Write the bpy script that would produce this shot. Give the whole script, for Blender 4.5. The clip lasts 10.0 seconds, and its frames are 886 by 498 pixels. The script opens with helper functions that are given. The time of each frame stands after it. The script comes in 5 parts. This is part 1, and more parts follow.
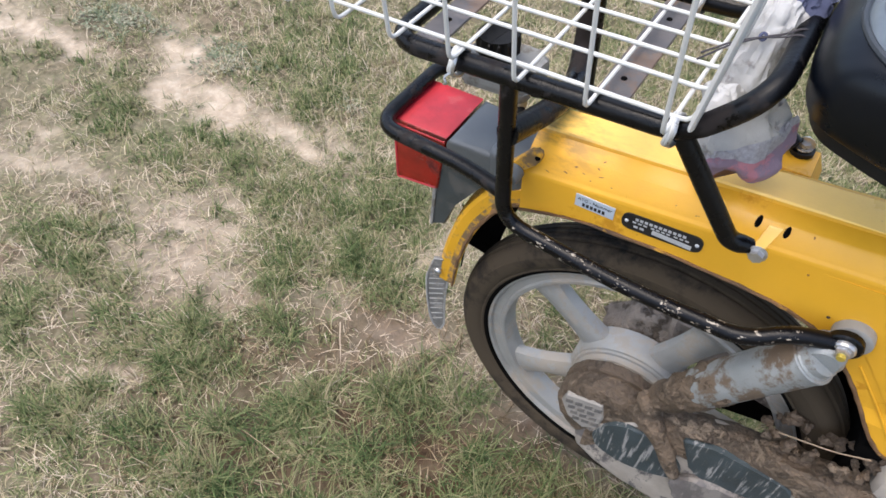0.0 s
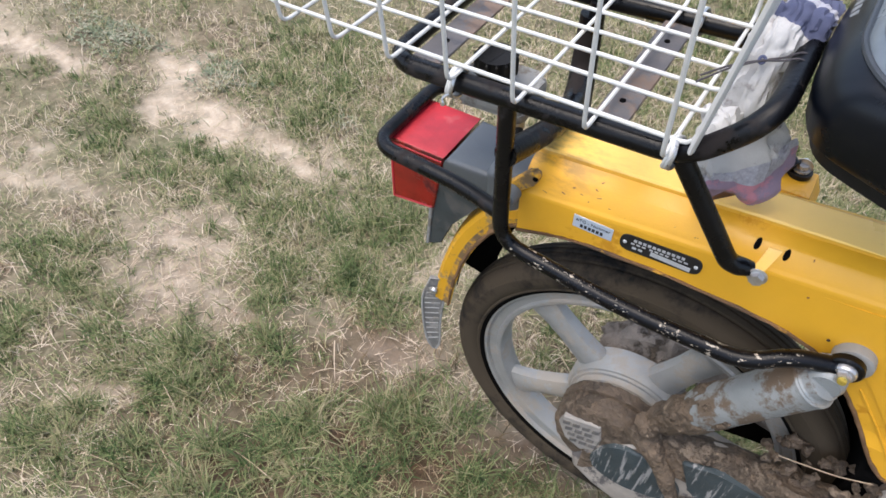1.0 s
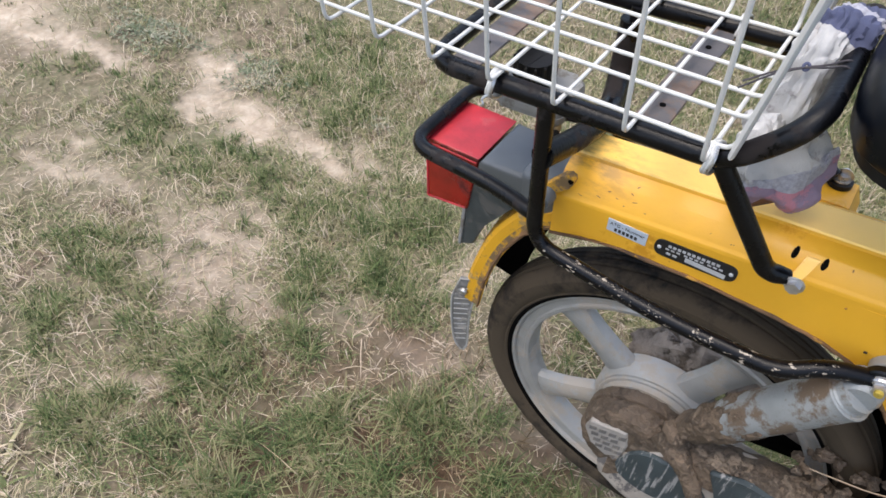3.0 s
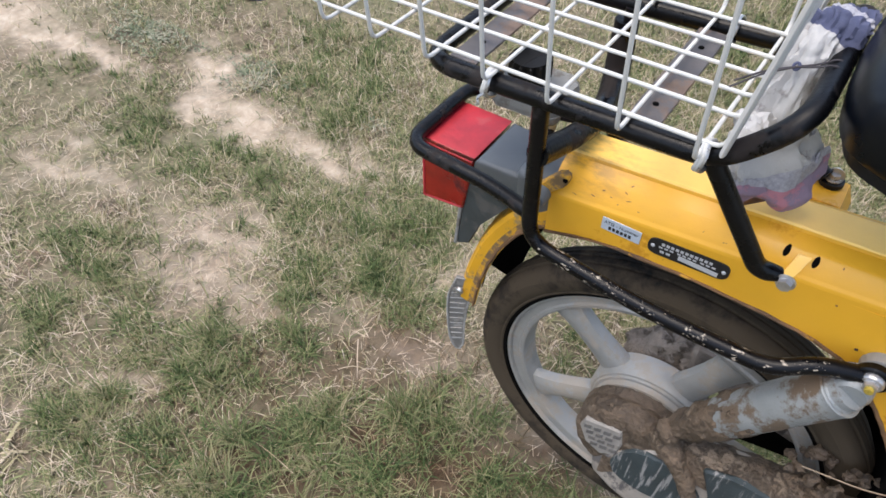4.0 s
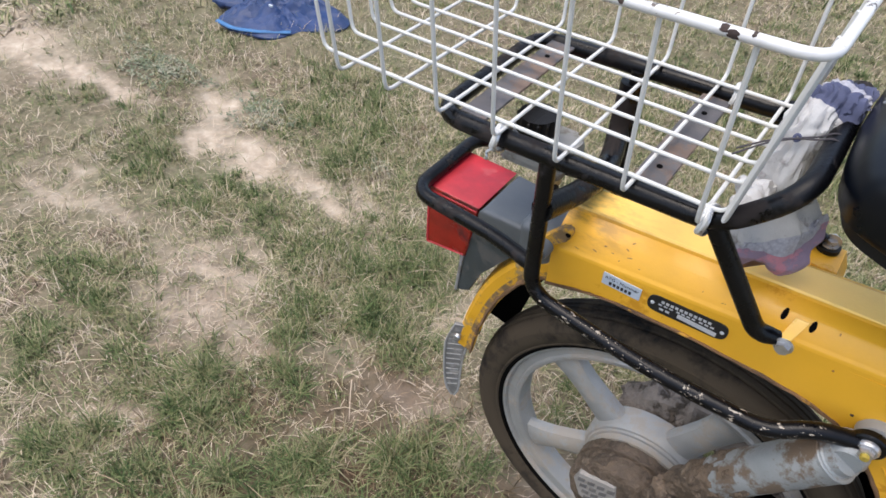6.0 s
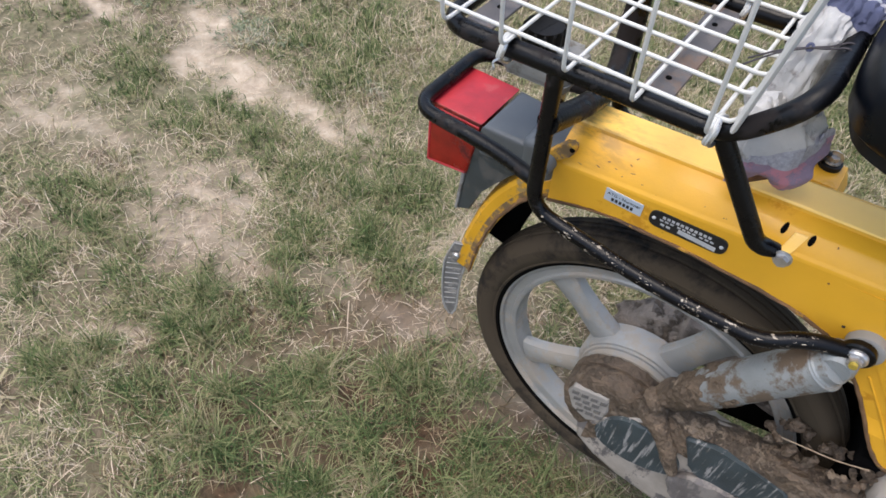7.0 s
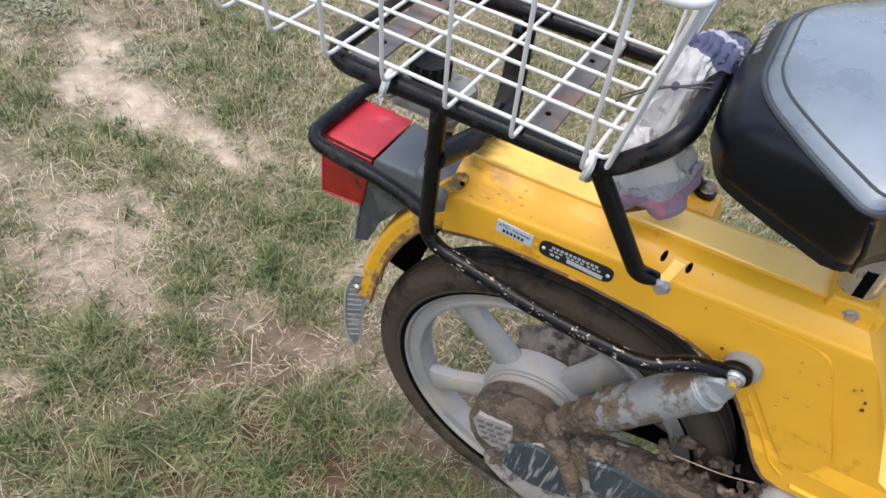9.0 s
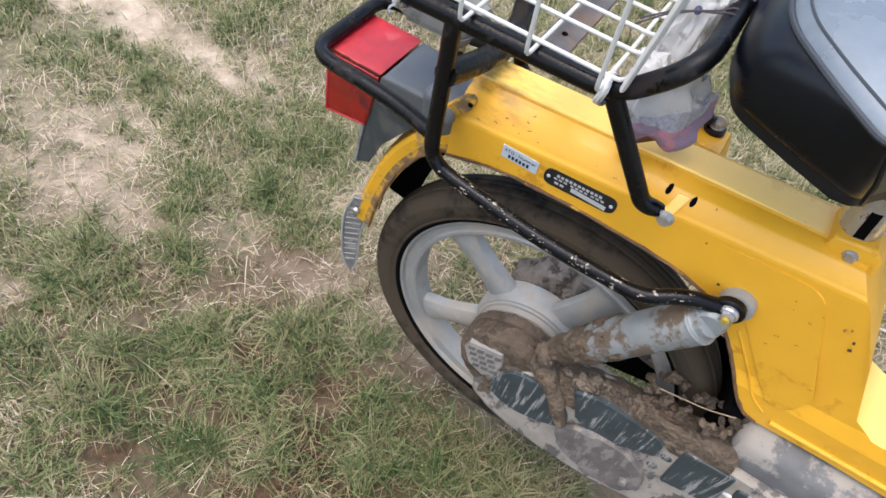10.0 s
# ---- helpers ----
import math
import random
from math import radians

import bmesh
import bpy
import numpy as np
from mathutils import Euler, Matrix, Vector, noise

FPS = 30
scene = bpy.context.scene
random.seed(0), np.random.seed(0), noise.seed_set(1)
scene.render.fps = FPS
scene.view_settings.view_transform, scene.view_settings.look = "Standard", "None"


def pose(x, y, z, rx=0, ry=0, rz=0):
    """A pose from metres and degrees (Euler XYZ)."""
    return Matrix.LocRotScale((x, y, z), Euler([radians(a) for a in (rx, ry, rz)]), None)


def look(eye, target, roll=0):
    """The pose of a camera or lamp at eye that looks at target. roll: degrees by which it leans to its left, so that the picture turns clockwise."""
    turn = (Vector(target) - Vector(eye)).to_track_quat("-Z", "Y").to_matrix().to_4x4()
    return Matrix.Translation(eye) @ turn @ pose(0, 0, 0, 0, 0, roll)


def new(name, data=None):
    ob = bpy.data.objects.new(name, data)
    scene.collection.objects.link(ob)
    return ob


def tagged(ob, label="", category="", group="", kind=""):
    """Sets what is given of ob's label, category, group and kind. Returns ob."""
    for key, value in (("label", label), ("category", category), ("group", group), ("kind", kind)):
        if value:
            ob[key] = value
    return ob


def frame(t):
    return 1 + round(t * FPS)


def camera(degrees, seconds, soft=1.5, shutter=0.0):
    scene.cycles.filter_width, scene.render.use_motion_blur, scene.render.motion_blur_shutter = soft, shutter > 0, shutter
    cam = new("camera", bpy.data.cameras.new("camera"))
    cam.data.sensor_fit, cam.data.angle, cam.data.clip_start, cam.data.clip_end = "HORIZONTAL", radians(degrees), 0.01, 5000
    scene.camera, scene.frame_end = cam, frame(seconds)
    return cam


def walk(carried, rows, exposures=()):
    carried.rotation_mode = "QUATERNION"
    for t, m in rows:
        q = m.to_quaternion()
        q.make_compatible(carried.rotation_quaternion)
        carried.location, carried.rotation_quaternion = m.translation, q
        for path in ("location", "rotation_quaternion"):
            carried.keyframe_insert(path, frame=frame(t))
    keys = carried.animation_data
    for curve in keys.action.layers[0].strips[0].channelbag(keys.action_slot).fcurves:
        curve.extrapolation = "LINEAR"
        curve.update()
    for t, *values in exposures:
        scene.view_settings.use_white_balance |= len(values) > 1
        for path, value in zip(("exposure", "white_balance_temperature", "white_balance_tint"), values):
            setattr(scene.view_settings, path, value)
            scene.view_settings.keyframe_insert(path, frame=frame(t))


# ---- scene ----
# World: x along the moped towards its front, y away from the rider's right side, z up; the rear axle stands over the origin.
cam = camera(67.2, 10.0, soft=1.6)
PATH = [
    (0, (0.041, -0.5, 1.115), (-0.677, 0.548, -0.43), -2.0),
    (0.5, (0.04, -0.495, 1.11), (-0.675, 0.57, -0.425), -2.2),
    (1, (0.034, -0.495, 1.114), (-0.687, 0.593, -0.402), -1.2),
    (1.5, (0.036, -0.497, 1.108), (-0.659, 0.543, -0.452), -1.1),
    (2, (0.034, -0.5, 1.108), (-0.715, 0.524, -0.438), -2.7),
    (2.5, (0.03, -0.507, 1.113), (-0.751, 0.528, -0.41), -2.3),
    (3, (0.031, -0.507, 1.115), (-0.756, 0.549, -0.389), -1.8),
    (4.5, (0.038, -0.516, 1.117), (-0.739, 0.562, -0.377), -0.8),
    (5, (0.034, -0.519, 1.124), (-0.75, 0.601, -0.335), 1.1),
    (5.5, (0.032, -0.512, 1.123), (-0.764, 0.637, -0.307), 1.8),
    (5.7, (0.032, -0.511, 1.128), (-0.769, 0.649, -0.292), 1.9),
    (6.8, (0.012, -0.541, 1.123), (-0.86, 0.489, -0.353), -0.7),
    (7, (0.026, -0.535, 1.118), (-0.676, 0.508, -0.437), 3.1),
    (7.4, (0.032, -0.519, 1.118), (-0.648, 0.599, -0.394), 5.1),
    (7.5, (0.031, -0.512, 1.125), (-0.609, 0.632, -0.385), 7.3),
    (7.8, (0.037, -0.507, 1.119), (-0.496, 0.57, -0.48), 8.0),
    (8, (0.031, -0.514, 1.112), (-0.587, 0.631, -0.407), 4.3),
    (8.5, (0.025, -0.512, 1.109), (-0.523, 0.573, -0.479), 7.1),
    (8.8, (0.043, -0.514, 1.118), (-0.498, 0.67, -0.4), 6.8),
    (9, (0.039, -0.506, 1.124), (-0.491, 0.703, -0.378), 9.2),
    (9.5, (0.054, -0.51, 1.119), (-0.478, 0.665, -0.409), 7.3),
    (9.8, (0.033, -0.507, 1.13), (-0.312, 0.593, -0.504), 15.5),
    (9.9, (0.043, -0.518, 1.106), (-0.466, 0.554, -0.505), 9.2),
    (10, (0.039, -0.522, 1.108), (-0.387, 0.592, -0.497), 14.5),
]
walk(cam, [(t, look(*row)) for t, *row in PATH], exposures=[(0.0, 1.46), (1.0, 1.44), (2.5, 1.37), (4.5, 1.32), (5.5, 1.30), (7.0, 1.26), (7.5, 1.40), (8.5, 1.38), (9.4, 1.38), (10.0, 1.52)])

# ---- light: an overcast day ----
world = bpy.data.worlds.new("overcast")
scene.world = world
world.use_nodes = True
wn = world.node_tree
sky = wn.nodes.new("ShaderNodeTexSky")
sky.sky_type = "NISHITA"
sky.sun_disc = False
sky.sun_elevation, sky.sun_rotation = radians(76), radians(225)
sky.dust_density, sky.air_density = 4.0, 1.0
soften = wn.nodes.new("ShaderNodeHueSaturation")
soften.inputs["Saturation"].default_value = 0.90
wn.links.new(sky.outputs[0], soften.inputs["Color"])
wn.links.new(soften.outputs[0], wn.nodes["Background"].inputs["Color"])
wn.nodes["Background"].inputs["Strength"].default_value = 0.15
sun = new("sun", bpy.data.lights.new("sun", "SUN"))
sun.data.energy, sun.data.angle, sun.data.color = 0.5, radians(64), (1.0, 0.985, 0.965)
sun.matrix_world = look((-0.9, -0.9, 5.0), (0, 0, 0))

# ---- materials ----


def material(name, rgb, rough=0.6, metal=0.0, vary=0.15, scale=30.0, bump=0.15, fine=400.0, dirt=None, dirt_amount=0.5, dirt_scale=18.0,
             coat=0.0, rough_vary=0.12, distance=0.002, spec=0.5, stretch=None, lean=0.0, spot_stretch=None, spots=None, spot_level=0.68, spot_scale=60.0, random_tint=0.0):
    """A surface with variation at two scales, optional dirt blotches and chips, and fine relief; coordinates are metres of the object."""
    m = bpy.data.materials.new(name)
    m.use_nodes = True
    n, l = m.node_tree.nodes, m.node_tree.links
    b = n["Principled BSDF"]
    co = n.new("ShaderNodeTexCoord")

    def noise_tex(sc, detail=6.0, rough_=0.6):
        x = n.new("ShaderNodeTexNoise")
        x.inputs["Scale"].default_value, x.inputs["Detail"].default_value, x.inputs["Roughness"].default_value = sc, detail, rough_
        l.new(co.outputs["Object"], x.inputs["Vector"])
        return x

    def ramp(src, lo, hi, a=0.0, z=1.0):
        r = n.new("ShaderNodeMapRange")
        r.inputs["From Min"].default_value, r.inputs["From Max"].default_value = lo, hi
        r.inputs["To Min"].default_value, r.inputs["To Max"].default_value = a, z
        l.new(src, r.inputs["Value"])
        return r.outputs[0]

    def mix(fac, a, c):
        x = n.new("ShaderNodeMix")
        x.data_type = "RGBA"
        l.new(fac, x.inputs["Factor"])
        for sock, v in ((x.inputs["A"], a), (x.inputs["B"], c)):
            if isinstance(v, tuple):
                sock.default_value = (*v, 1)
            else:
                l.new(v, sock)
        return x.outputs["Result"]

    big, small = noise_tex(scale), noise_tex(fine, 4.0)
    dark = tuple(max(0.0, c * (1 - vary)) for c in rgb)
    light = tuple(min(1.0, c * (1 + vary)) for c in rgb)
    col = mix(ramp(big.outputs["Fac"], 0.3, 0.7), dark, light)
    if random_tint:
        info = n.new("ShaderNodeObjectInfo")
        hsv = n.new("ShaderNodeHueSaturation")
        l.new(col, hsv.inputs["Color"])
        l.new(ramp(info.outputs["Random"], 0, 1, 1 - random_tint, 1 + random_tint), hsv.inputs["Value"])
        col = hsv.outputs[0]
    rough_val = ramp(big.outputs["Fac"], 0.3, 0.7, max(0.02, rough - rough_vary), min(1, rough + rough_vary))
    height = small.outputs["Fac"]
    if spots:
        sp = noise_tex(spot_scale, 8.0, 0.7)
        if spot_stretch:
            sm = n.new("ShaderNodeMapping")
            sm.inputs["Scale"].default_value = spot_stretch
            l.new(co.outputs["Object"], sm.inputs["Vector"])
            l.new(sm.outputs[0], sp.inputs["Vector"])
        f = ramp(sp.outputs["Fac"], spot_level, spot_level + 0.02)
        col = mix(f, col, spots)
    if dirt:
        d1 = noise_tex(dirt_scale, 8.0, 0.7)
        if stretch:
            mp = n.new("ShaderNodeMapping")
            mp.inputs["Scale"].default_value = stretch
            mp.inputs["Rotation"].default_value = (0, lean, 0)
            l.new(co.outputs["Object"], mp.inputs["Vector"])
            l.new(mp.outputs[0], d1.inputs["Vector"])
        f = ramp(d1.outputs["Fac"], 0.645 - 0.29 * dirt_amount, 0.695 - 0.26 * dirt_amount)
        col = mix(f, col, dirt)
        r2 = n.new("ShaderNodeMix")
        l.new(f, r2.inputs[0])
        l.new(rough_val, r2.inputs[2])
        r2.inputs[3].default_value = 0.92
        rough_val = r2.outputs[0]
        add = n.new("ShaderNodeMath")
        add.operation = "MULTIPLY_ADD"
        l.new(f, add.inputs[0])
        l.new(d1.outputs["Fac"], add.inputs[1])
        l.new(small.outputs["Fac"], add.inputs[2])
        height = add.outputs[0]
    l.new(col, b.inputs["Base Color"])
    l.new(rough_val, b.inputs["Roughness"])
    b.inputs["Metallic"].default_value = metal
    b.inputs["Specular IOR Level"].default_value = spec
    b.inputs["Coat Weight"].default_value = coat
    b.inputs["Coat Roughness"].default_value = 0.15
    bp = n.new("ShaderNodeBump")
    bp.inputs["Strength"].default_value, bp.inputs["Distance"].default_value = bump, distance
    l.new(height, bp.inputs["Height"])
    l.new(bp.outputs[0], b.inputs["Normal"])
    return m


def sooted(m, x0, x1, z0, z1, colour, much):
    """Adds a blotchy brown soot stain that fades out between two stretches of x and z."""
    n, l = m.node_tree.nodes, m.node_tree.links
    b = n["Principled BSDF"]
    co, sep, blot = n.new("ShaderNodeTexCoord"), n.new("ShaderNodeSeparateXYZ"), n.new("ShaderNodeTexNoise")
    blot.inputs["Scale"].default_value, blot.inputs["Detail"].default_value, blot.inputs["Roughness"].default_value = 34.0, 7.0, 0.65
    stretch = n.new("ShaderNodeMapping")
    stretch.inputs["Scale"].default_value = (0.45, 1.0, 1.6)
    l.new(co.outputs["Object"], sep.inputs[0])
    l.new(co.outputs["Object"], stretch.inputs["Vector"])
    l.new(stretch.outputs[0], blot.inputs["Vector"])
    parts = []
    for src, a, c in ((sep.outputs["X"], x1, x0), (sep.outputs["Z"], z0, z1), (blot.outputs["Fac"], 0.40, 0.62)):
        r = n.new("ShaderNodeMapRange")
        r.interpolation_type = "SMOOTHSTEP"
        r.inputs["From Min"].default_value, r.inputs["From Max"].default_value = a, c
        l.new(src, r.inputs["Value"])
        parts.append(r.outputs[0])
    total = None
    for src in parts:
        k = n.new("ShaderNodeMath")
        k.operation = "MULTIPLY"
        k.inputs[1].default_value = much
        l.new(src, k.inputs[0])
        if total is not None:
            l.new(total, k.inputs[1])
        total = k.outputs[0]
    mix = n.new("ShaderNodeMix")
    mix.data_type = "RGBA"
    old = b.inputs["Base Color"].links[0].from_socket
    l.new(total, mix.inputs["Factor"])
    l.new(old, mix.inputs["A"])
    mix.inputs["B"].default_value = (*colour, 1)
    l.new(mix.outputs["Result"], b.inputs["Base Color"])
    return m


MUD = (0.104, 0.074, 0.049)
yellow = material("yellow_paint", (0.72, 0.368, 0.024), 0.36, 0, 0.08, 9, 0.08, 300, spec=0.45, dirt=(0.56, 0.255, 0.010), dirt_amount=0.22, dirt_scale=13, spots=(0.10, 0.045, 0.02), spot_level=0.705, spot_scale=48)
# paler copy of the yellow: fading, plus light painted onto upward faces
yellow_faded_lit = material("faded_dusty_lit_yellow", (0.97, 0.60, 0.14), 0.34, 0, 0.06, 14, 0.10, 300, dirt=(0.45, 0.27, 0.10), dirt_amount=0.06, dirt_scale=9, stretch=(1.0, 3.0, 3.0), spots=(0.10, 0.05, 0.03), spot_level=0.70, spot_scale=60)
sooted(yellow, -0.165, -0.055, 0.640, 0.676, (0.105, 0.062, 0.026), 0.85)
sooted(yellow_faded_lit, -0.165, -0.02, 0.650, 0.682, (0.16, 0.10, 0.05), 0.75)
yellow_dirty = material("yellow_paint_dirty", (0.64, 0.325, 0.016), 0.42, 0, 0.08, 12, 0.12, 300, dirt=(0.34, 0.22, 0.08), dirt_amount=0.30, dirt_scale=45, spots=(0.08, 0.04, 0.02), spot_level=0.70, spot_scale=70)
guard_dust = material("mud_dusted_yellow", (0.20, 0.125, 0.055), 0.8, 0, 0.3, 30, 0.3, 200, dirt=(0.60, 0.31, 0.02), dirt_amount=0.58, dirt_scale=30)
rusty_edge = material("rusty_chipped_edge", (0.14, 0.075, 0.033), 0.85, 0, 0.6, 25, 0.5, 200, dirt=(0.50, 0.26, 0.035), dirt_amount=0.34, dirt_scale=30)
# near black: black linings, and shade painted into arch, slots and gaps
inside_black = material("inside_shade_black", (0.003, 0.0028, 0.0026), 0.95, 0, 0.4, 25, spec=0.05)
black_tube = material("black_enamel_tube", (0.0022, 0.0023, 0.0030), 0.30, 0, 0.4, 30, 0.22, 220, spots=(0.20, 0.18, 0.16), spot_level=0.745, spot_scale=120, spec=0.24, dirt=(0.021, 0.017, 0.016), dirt_amount=0.42, dirt_scale=16)
black_worn = material("black_enamel_worn", (0.0020, 0.0022, 0.0034), 0.27, 0, 0.3, 30, 0.2, 260, spots=(0.36, 0.31, 0.25), spot_level=0.585, spot_scale=190, spot_stretch=(0.5, 1.0, 1.0), spec=0.22)
strap_steel = material("dull_black_plate", (0.080, 0.074, 0.074), 0.5, 0.1, 0.3, 25, 0.1, 300, dirt=(0.15, 0.108, 0.085), dirt_amount=0.5, dirt_scale=12)
white_wire = material("white_plastic_wire", (0.52, 0.52, 0.495), 0.38, 0, 0.06, 40, 0.05, 300, spots=(0.10, 0.08, 0.07), spot_level=0.745, spot_scale=60)
white_bar = material("white_painted_bar", (0.56, 0.56, 0.55), 0.4, 0, 0.05, 40, 0.05, 300, spots=(0.05, 0.04, 0.035), spot_level=0.575, spot_scale=24)
rubber = material("tyre_rubber", (0.012, 0.010, 0.009), 0.8, 0, 0.25, 20, 0.2, 300, dirt=(0.058, 0.044, 0.029), dirt_amount=0.80, dirt_scale=5, spec=0.2)
alloy = material("cast_alloy", (0.28, 0.277, 0.262), 0.45, 0.2, 0.12, 20, 0.15, 350, dirt=(0.33, 0.295, 0.25), dirt_amount=0.55, dirt_scale=14)
steel = material("bare_steel", (0.50, 0.50, 0.50), 0.35, 0.85, 0.2, 60, 0.1, 500, dirt=(0.25, 0.20, 0.15), dirt_amount=0.25, dirt_scale=60)
grey_tube = material("grey_shock_tube", (0.225, 0.240, 0.240), 0.38, 0.15, 0.15, 20, 0.2, 300, dirt=(0.125, 0.090, 0.060), dirt_amount=0.48, dirt_scale=16, distance=0.006)
mud = material("caked_mud", MUD, 0.66, 0, 0.45, 24, 1.0, 110, dirt=(0.195, 0.147, 0.103), dirt_amount=0.42, dirt_scale=22, distance=0.009, spec=0.45, rough_vary=0.25)
mud_dry = material("drying_mud", (0.21, 0.172, 0.138), 0.8, 0, 0.35, 40, 0.9, 130, dirt=(0.105, 0.078, 0.054), dirt_amount=0.40, dirt_scale=24, distance=0.008)
case_dark = material("dark_case_paint", (0.040, 0.052, 0.056), 0.5, 0.05, 0.3, 20, 0.2, 300, dirt=(0.25, 0.245, 0.235), dirt_amount=0.36, dirt_scale=95, stretch=(1.6, 1.0, 0.13), lean=0.03, spec=0.3)
case_dusty = material("dusty_case_metal", (0.31, 0.275, 0.235), 0.78, 0.0, 0.25, 20, 0.35, 200, dirt=(0.115, 0.105, 0.100), dirt_amount=0.40, dirt_scale=26, stretch=(1.2, 1.2, 0.6), spec=0.25)
case_grimy = material("grimy_brown_metal", (0.125, 0.113, 0.108), 0.6, 0.0, 0.3, 30, 0.3, 200, dirt=(0.21, 0.19, 0.17), dirt_amount=0.5, dirt_scale=40, stretch=(1.3, 1.0, 0.4), spec=0.3)
grey_cowl = material("grey_dusty_plastic", (0.13, 0.13, 0.132), 0.7, 0, 0.2, 25, 0.3, 250, dirt=(0.29, 0.265, 0.235), dirt_amount=0.58, dirt_scale=20, spec=0.3)
red_lens = material("red_lens", (0.26, 0.012, 0.008), 0.16, 0, 0.35, 22, 0.12, 220, coat=0.15, dirt=(0.085, 0.008, 0.006), dirt_amount=0.40, dirt_scale=15)
# lighter red: dust, plus sky light painted onto the upper face
lens_lit = material("dusty_lit_red_lens", (0.42, 0.020, 0.030), 0.42, 0, 0.28, 26, 0.2, 160, dirt=(0.48, 0.075, 0.085), dirt_amount=0.22, dirt_scale=30)
lamp_grey = material("dark_grey_plastic", (0.098, 0.111, 0.121), 0.5, 0, 0.12, 25, 0.12, 300)
dark_bracket = material("dark_bracket_paint", (0.040, 0.047, 0.048), 0.5, 0, 0.2, 25, 0.15, 300, dirt=(0.085, 0.080, 0.070), dirt_amount=0.3)
flap_grey = material("grey_ribbed_plastic", (0.175, 0.168, 0.156), 0.5, 0, 0.2, 25, 0.3, 200, dirt=(0.30, 0.28, 0.25), dirt_amount=0.40, dirt_scale=60)
rib_grey = material("scuffed_rib_plastic", (0.31, 0.305, 0.29), 0.75, 0, 0.2, 40, 0.2, dirt=(0.24, 0.22, 0.195), dirt_amount=0.4, dirt_scale=60)
tank_grey = material("milky_plastic", (0.225, 0.225, 0.215), 0.45, 0, 0.16, 25, 0.1, 200, dirt=(0.15, 0.135, 0.115), dirt_amount=0.45)
black_plastic = material("black_plastic", (0.006, 0.006, 0.0065), 0.5, 0, 0.2, 30, 0.15, 300, spec=0.3)
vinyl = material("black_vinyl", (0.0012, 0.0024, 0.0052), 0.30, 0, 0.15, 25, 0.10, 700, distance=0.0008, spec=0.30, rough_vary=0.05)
vinyl_seam = material("black_vinyl_piping", (0.030, 0.036, 0.044), 0.42, 0, 0.2, 40, 0.1, 700, distance=0.0008, spec=0.35)
# blue-grey base and mottling paint the sky's reflection onto black vinyl
vinyl_top = material("sky_lit_black_vinyl", (0.122, 0.148, 0.176), 0.30, 0, 0.34, 11, 0.12, 700, distance=0.0008, spec=0.7)
cloth_white = material("white_cotton", (0.47, 0.465, 0.455), 0.95, 0, 0.12, 30, 0.5, 900, dirt=(0.33, 0.31, 0.30), dirt_amount=0.30, dirt_scale=25, spec=0.2)
cloth_navy = material("faded_navy_knit", (0.075, 0.085, 0.150), 0.95, 0, 0.25, 40, 0.6, 900)
cloth_pink = material("purple_pink_print", (0.27, 0.20, 0.27), 0.9, 0, 0.15, 30, 0.5, 900, dirt=(0.50, 0.22, 0.27), dirt_amount=0.45, dirt_scale=28)
cloth_grey = material("grey_print", (0.36, 0.36, 0.40), 0.9, 0, 0.25, 300, 0.5, 900)
blue_cloth = material("royal_blue_nylon", (0.006, 0.027, 0.098), 0.55, 0, 0.3, 9, 0.35, 60, distance=0.01)
teal_cloth = material("teal_nylon", (0.03, 0.22, 0.24), 0.6, 0, 0.2, 20)
coral_cloth = material("coral_nylon", (0.50, 0.13, 0.10), 0.6, 0, 0.2, 20)
blue_trim = material("light_blue_trim", (0.03, 0.12, 0.27), 0.6, 0, 0.2, 30)
skin_white = material("white_label", (0.44, 0.49, 0.545), 0.4, 0, 0.06, 60)
ink = material("black_ink", (0.012, 0.012, 0.013), 0.4, 0, 0.1, 60)
silver_ink = material("silver_print", (0.55, 0.56, 0.57), 0.4, 0.3, 0.1, 60)
fin_dust = material("pale_dusted_metal", (0.26, 0.24, 0.215), 0.8, 0, 0.2, 40, 0.3, 200, dirt=(0.20, 0.18, 0.155), dirt_amount=0.3, dirt_scale=60)
fin_grime = material("grimy_fin_metal", (0.100, 0.094, 0.088), 0.8, 0, 0.25, 60, 0.3, 200, dirt=(0.17, 0.15, 0.125), dirt_amount=0.4, dirt_scale=80)
rust_dark = material("dark_bare_metal", (0.035, 0.022, 0.018), 0.8, 0, 0.4, 200, 0.3)
rust_chip = material("brown_primer", (0.24, 0.12, 0.035), 0.8, 0, 0.4, 300, 0.2)
seat_print = material("worn_grey_print", (0.17, 0.18, 0.19), 0.6, 0, 0.4, 200, 0.2)
brass = material("yellow_zinc", (0.55, 0.42, 0.08), 0.35, 0.5, 0.2, 80)
twine = material("dark_twine", (0.05, 0.045, 0.05), 0.9, 0, 0.2, 80)

# ---- mesh helpers ----


def mesh_of(bm, name, mat, smooth=True):
    me = bpy.data.meshes.new(name)
    bmesh.ops.recalc_face_normals(bm, faces=bm.faces)
    bm.to_mesh(me)
    bm.free()
    mats = mat if isinstance(mat, (list, tuple)) else [mat]
    for x in mats:
        me.materials.append(x)
    if smooth:
        for p in me.polygons:
            p.use_smooth = True
        me.set_sharp_from_angle(angle=radians(38))
        for p in me.polygons:
            if p.loop_total > 5:
                for i in p.loop_indices:
                    me.edges[me.loops[i].edge_index].use_edge_sharp = True
    return me


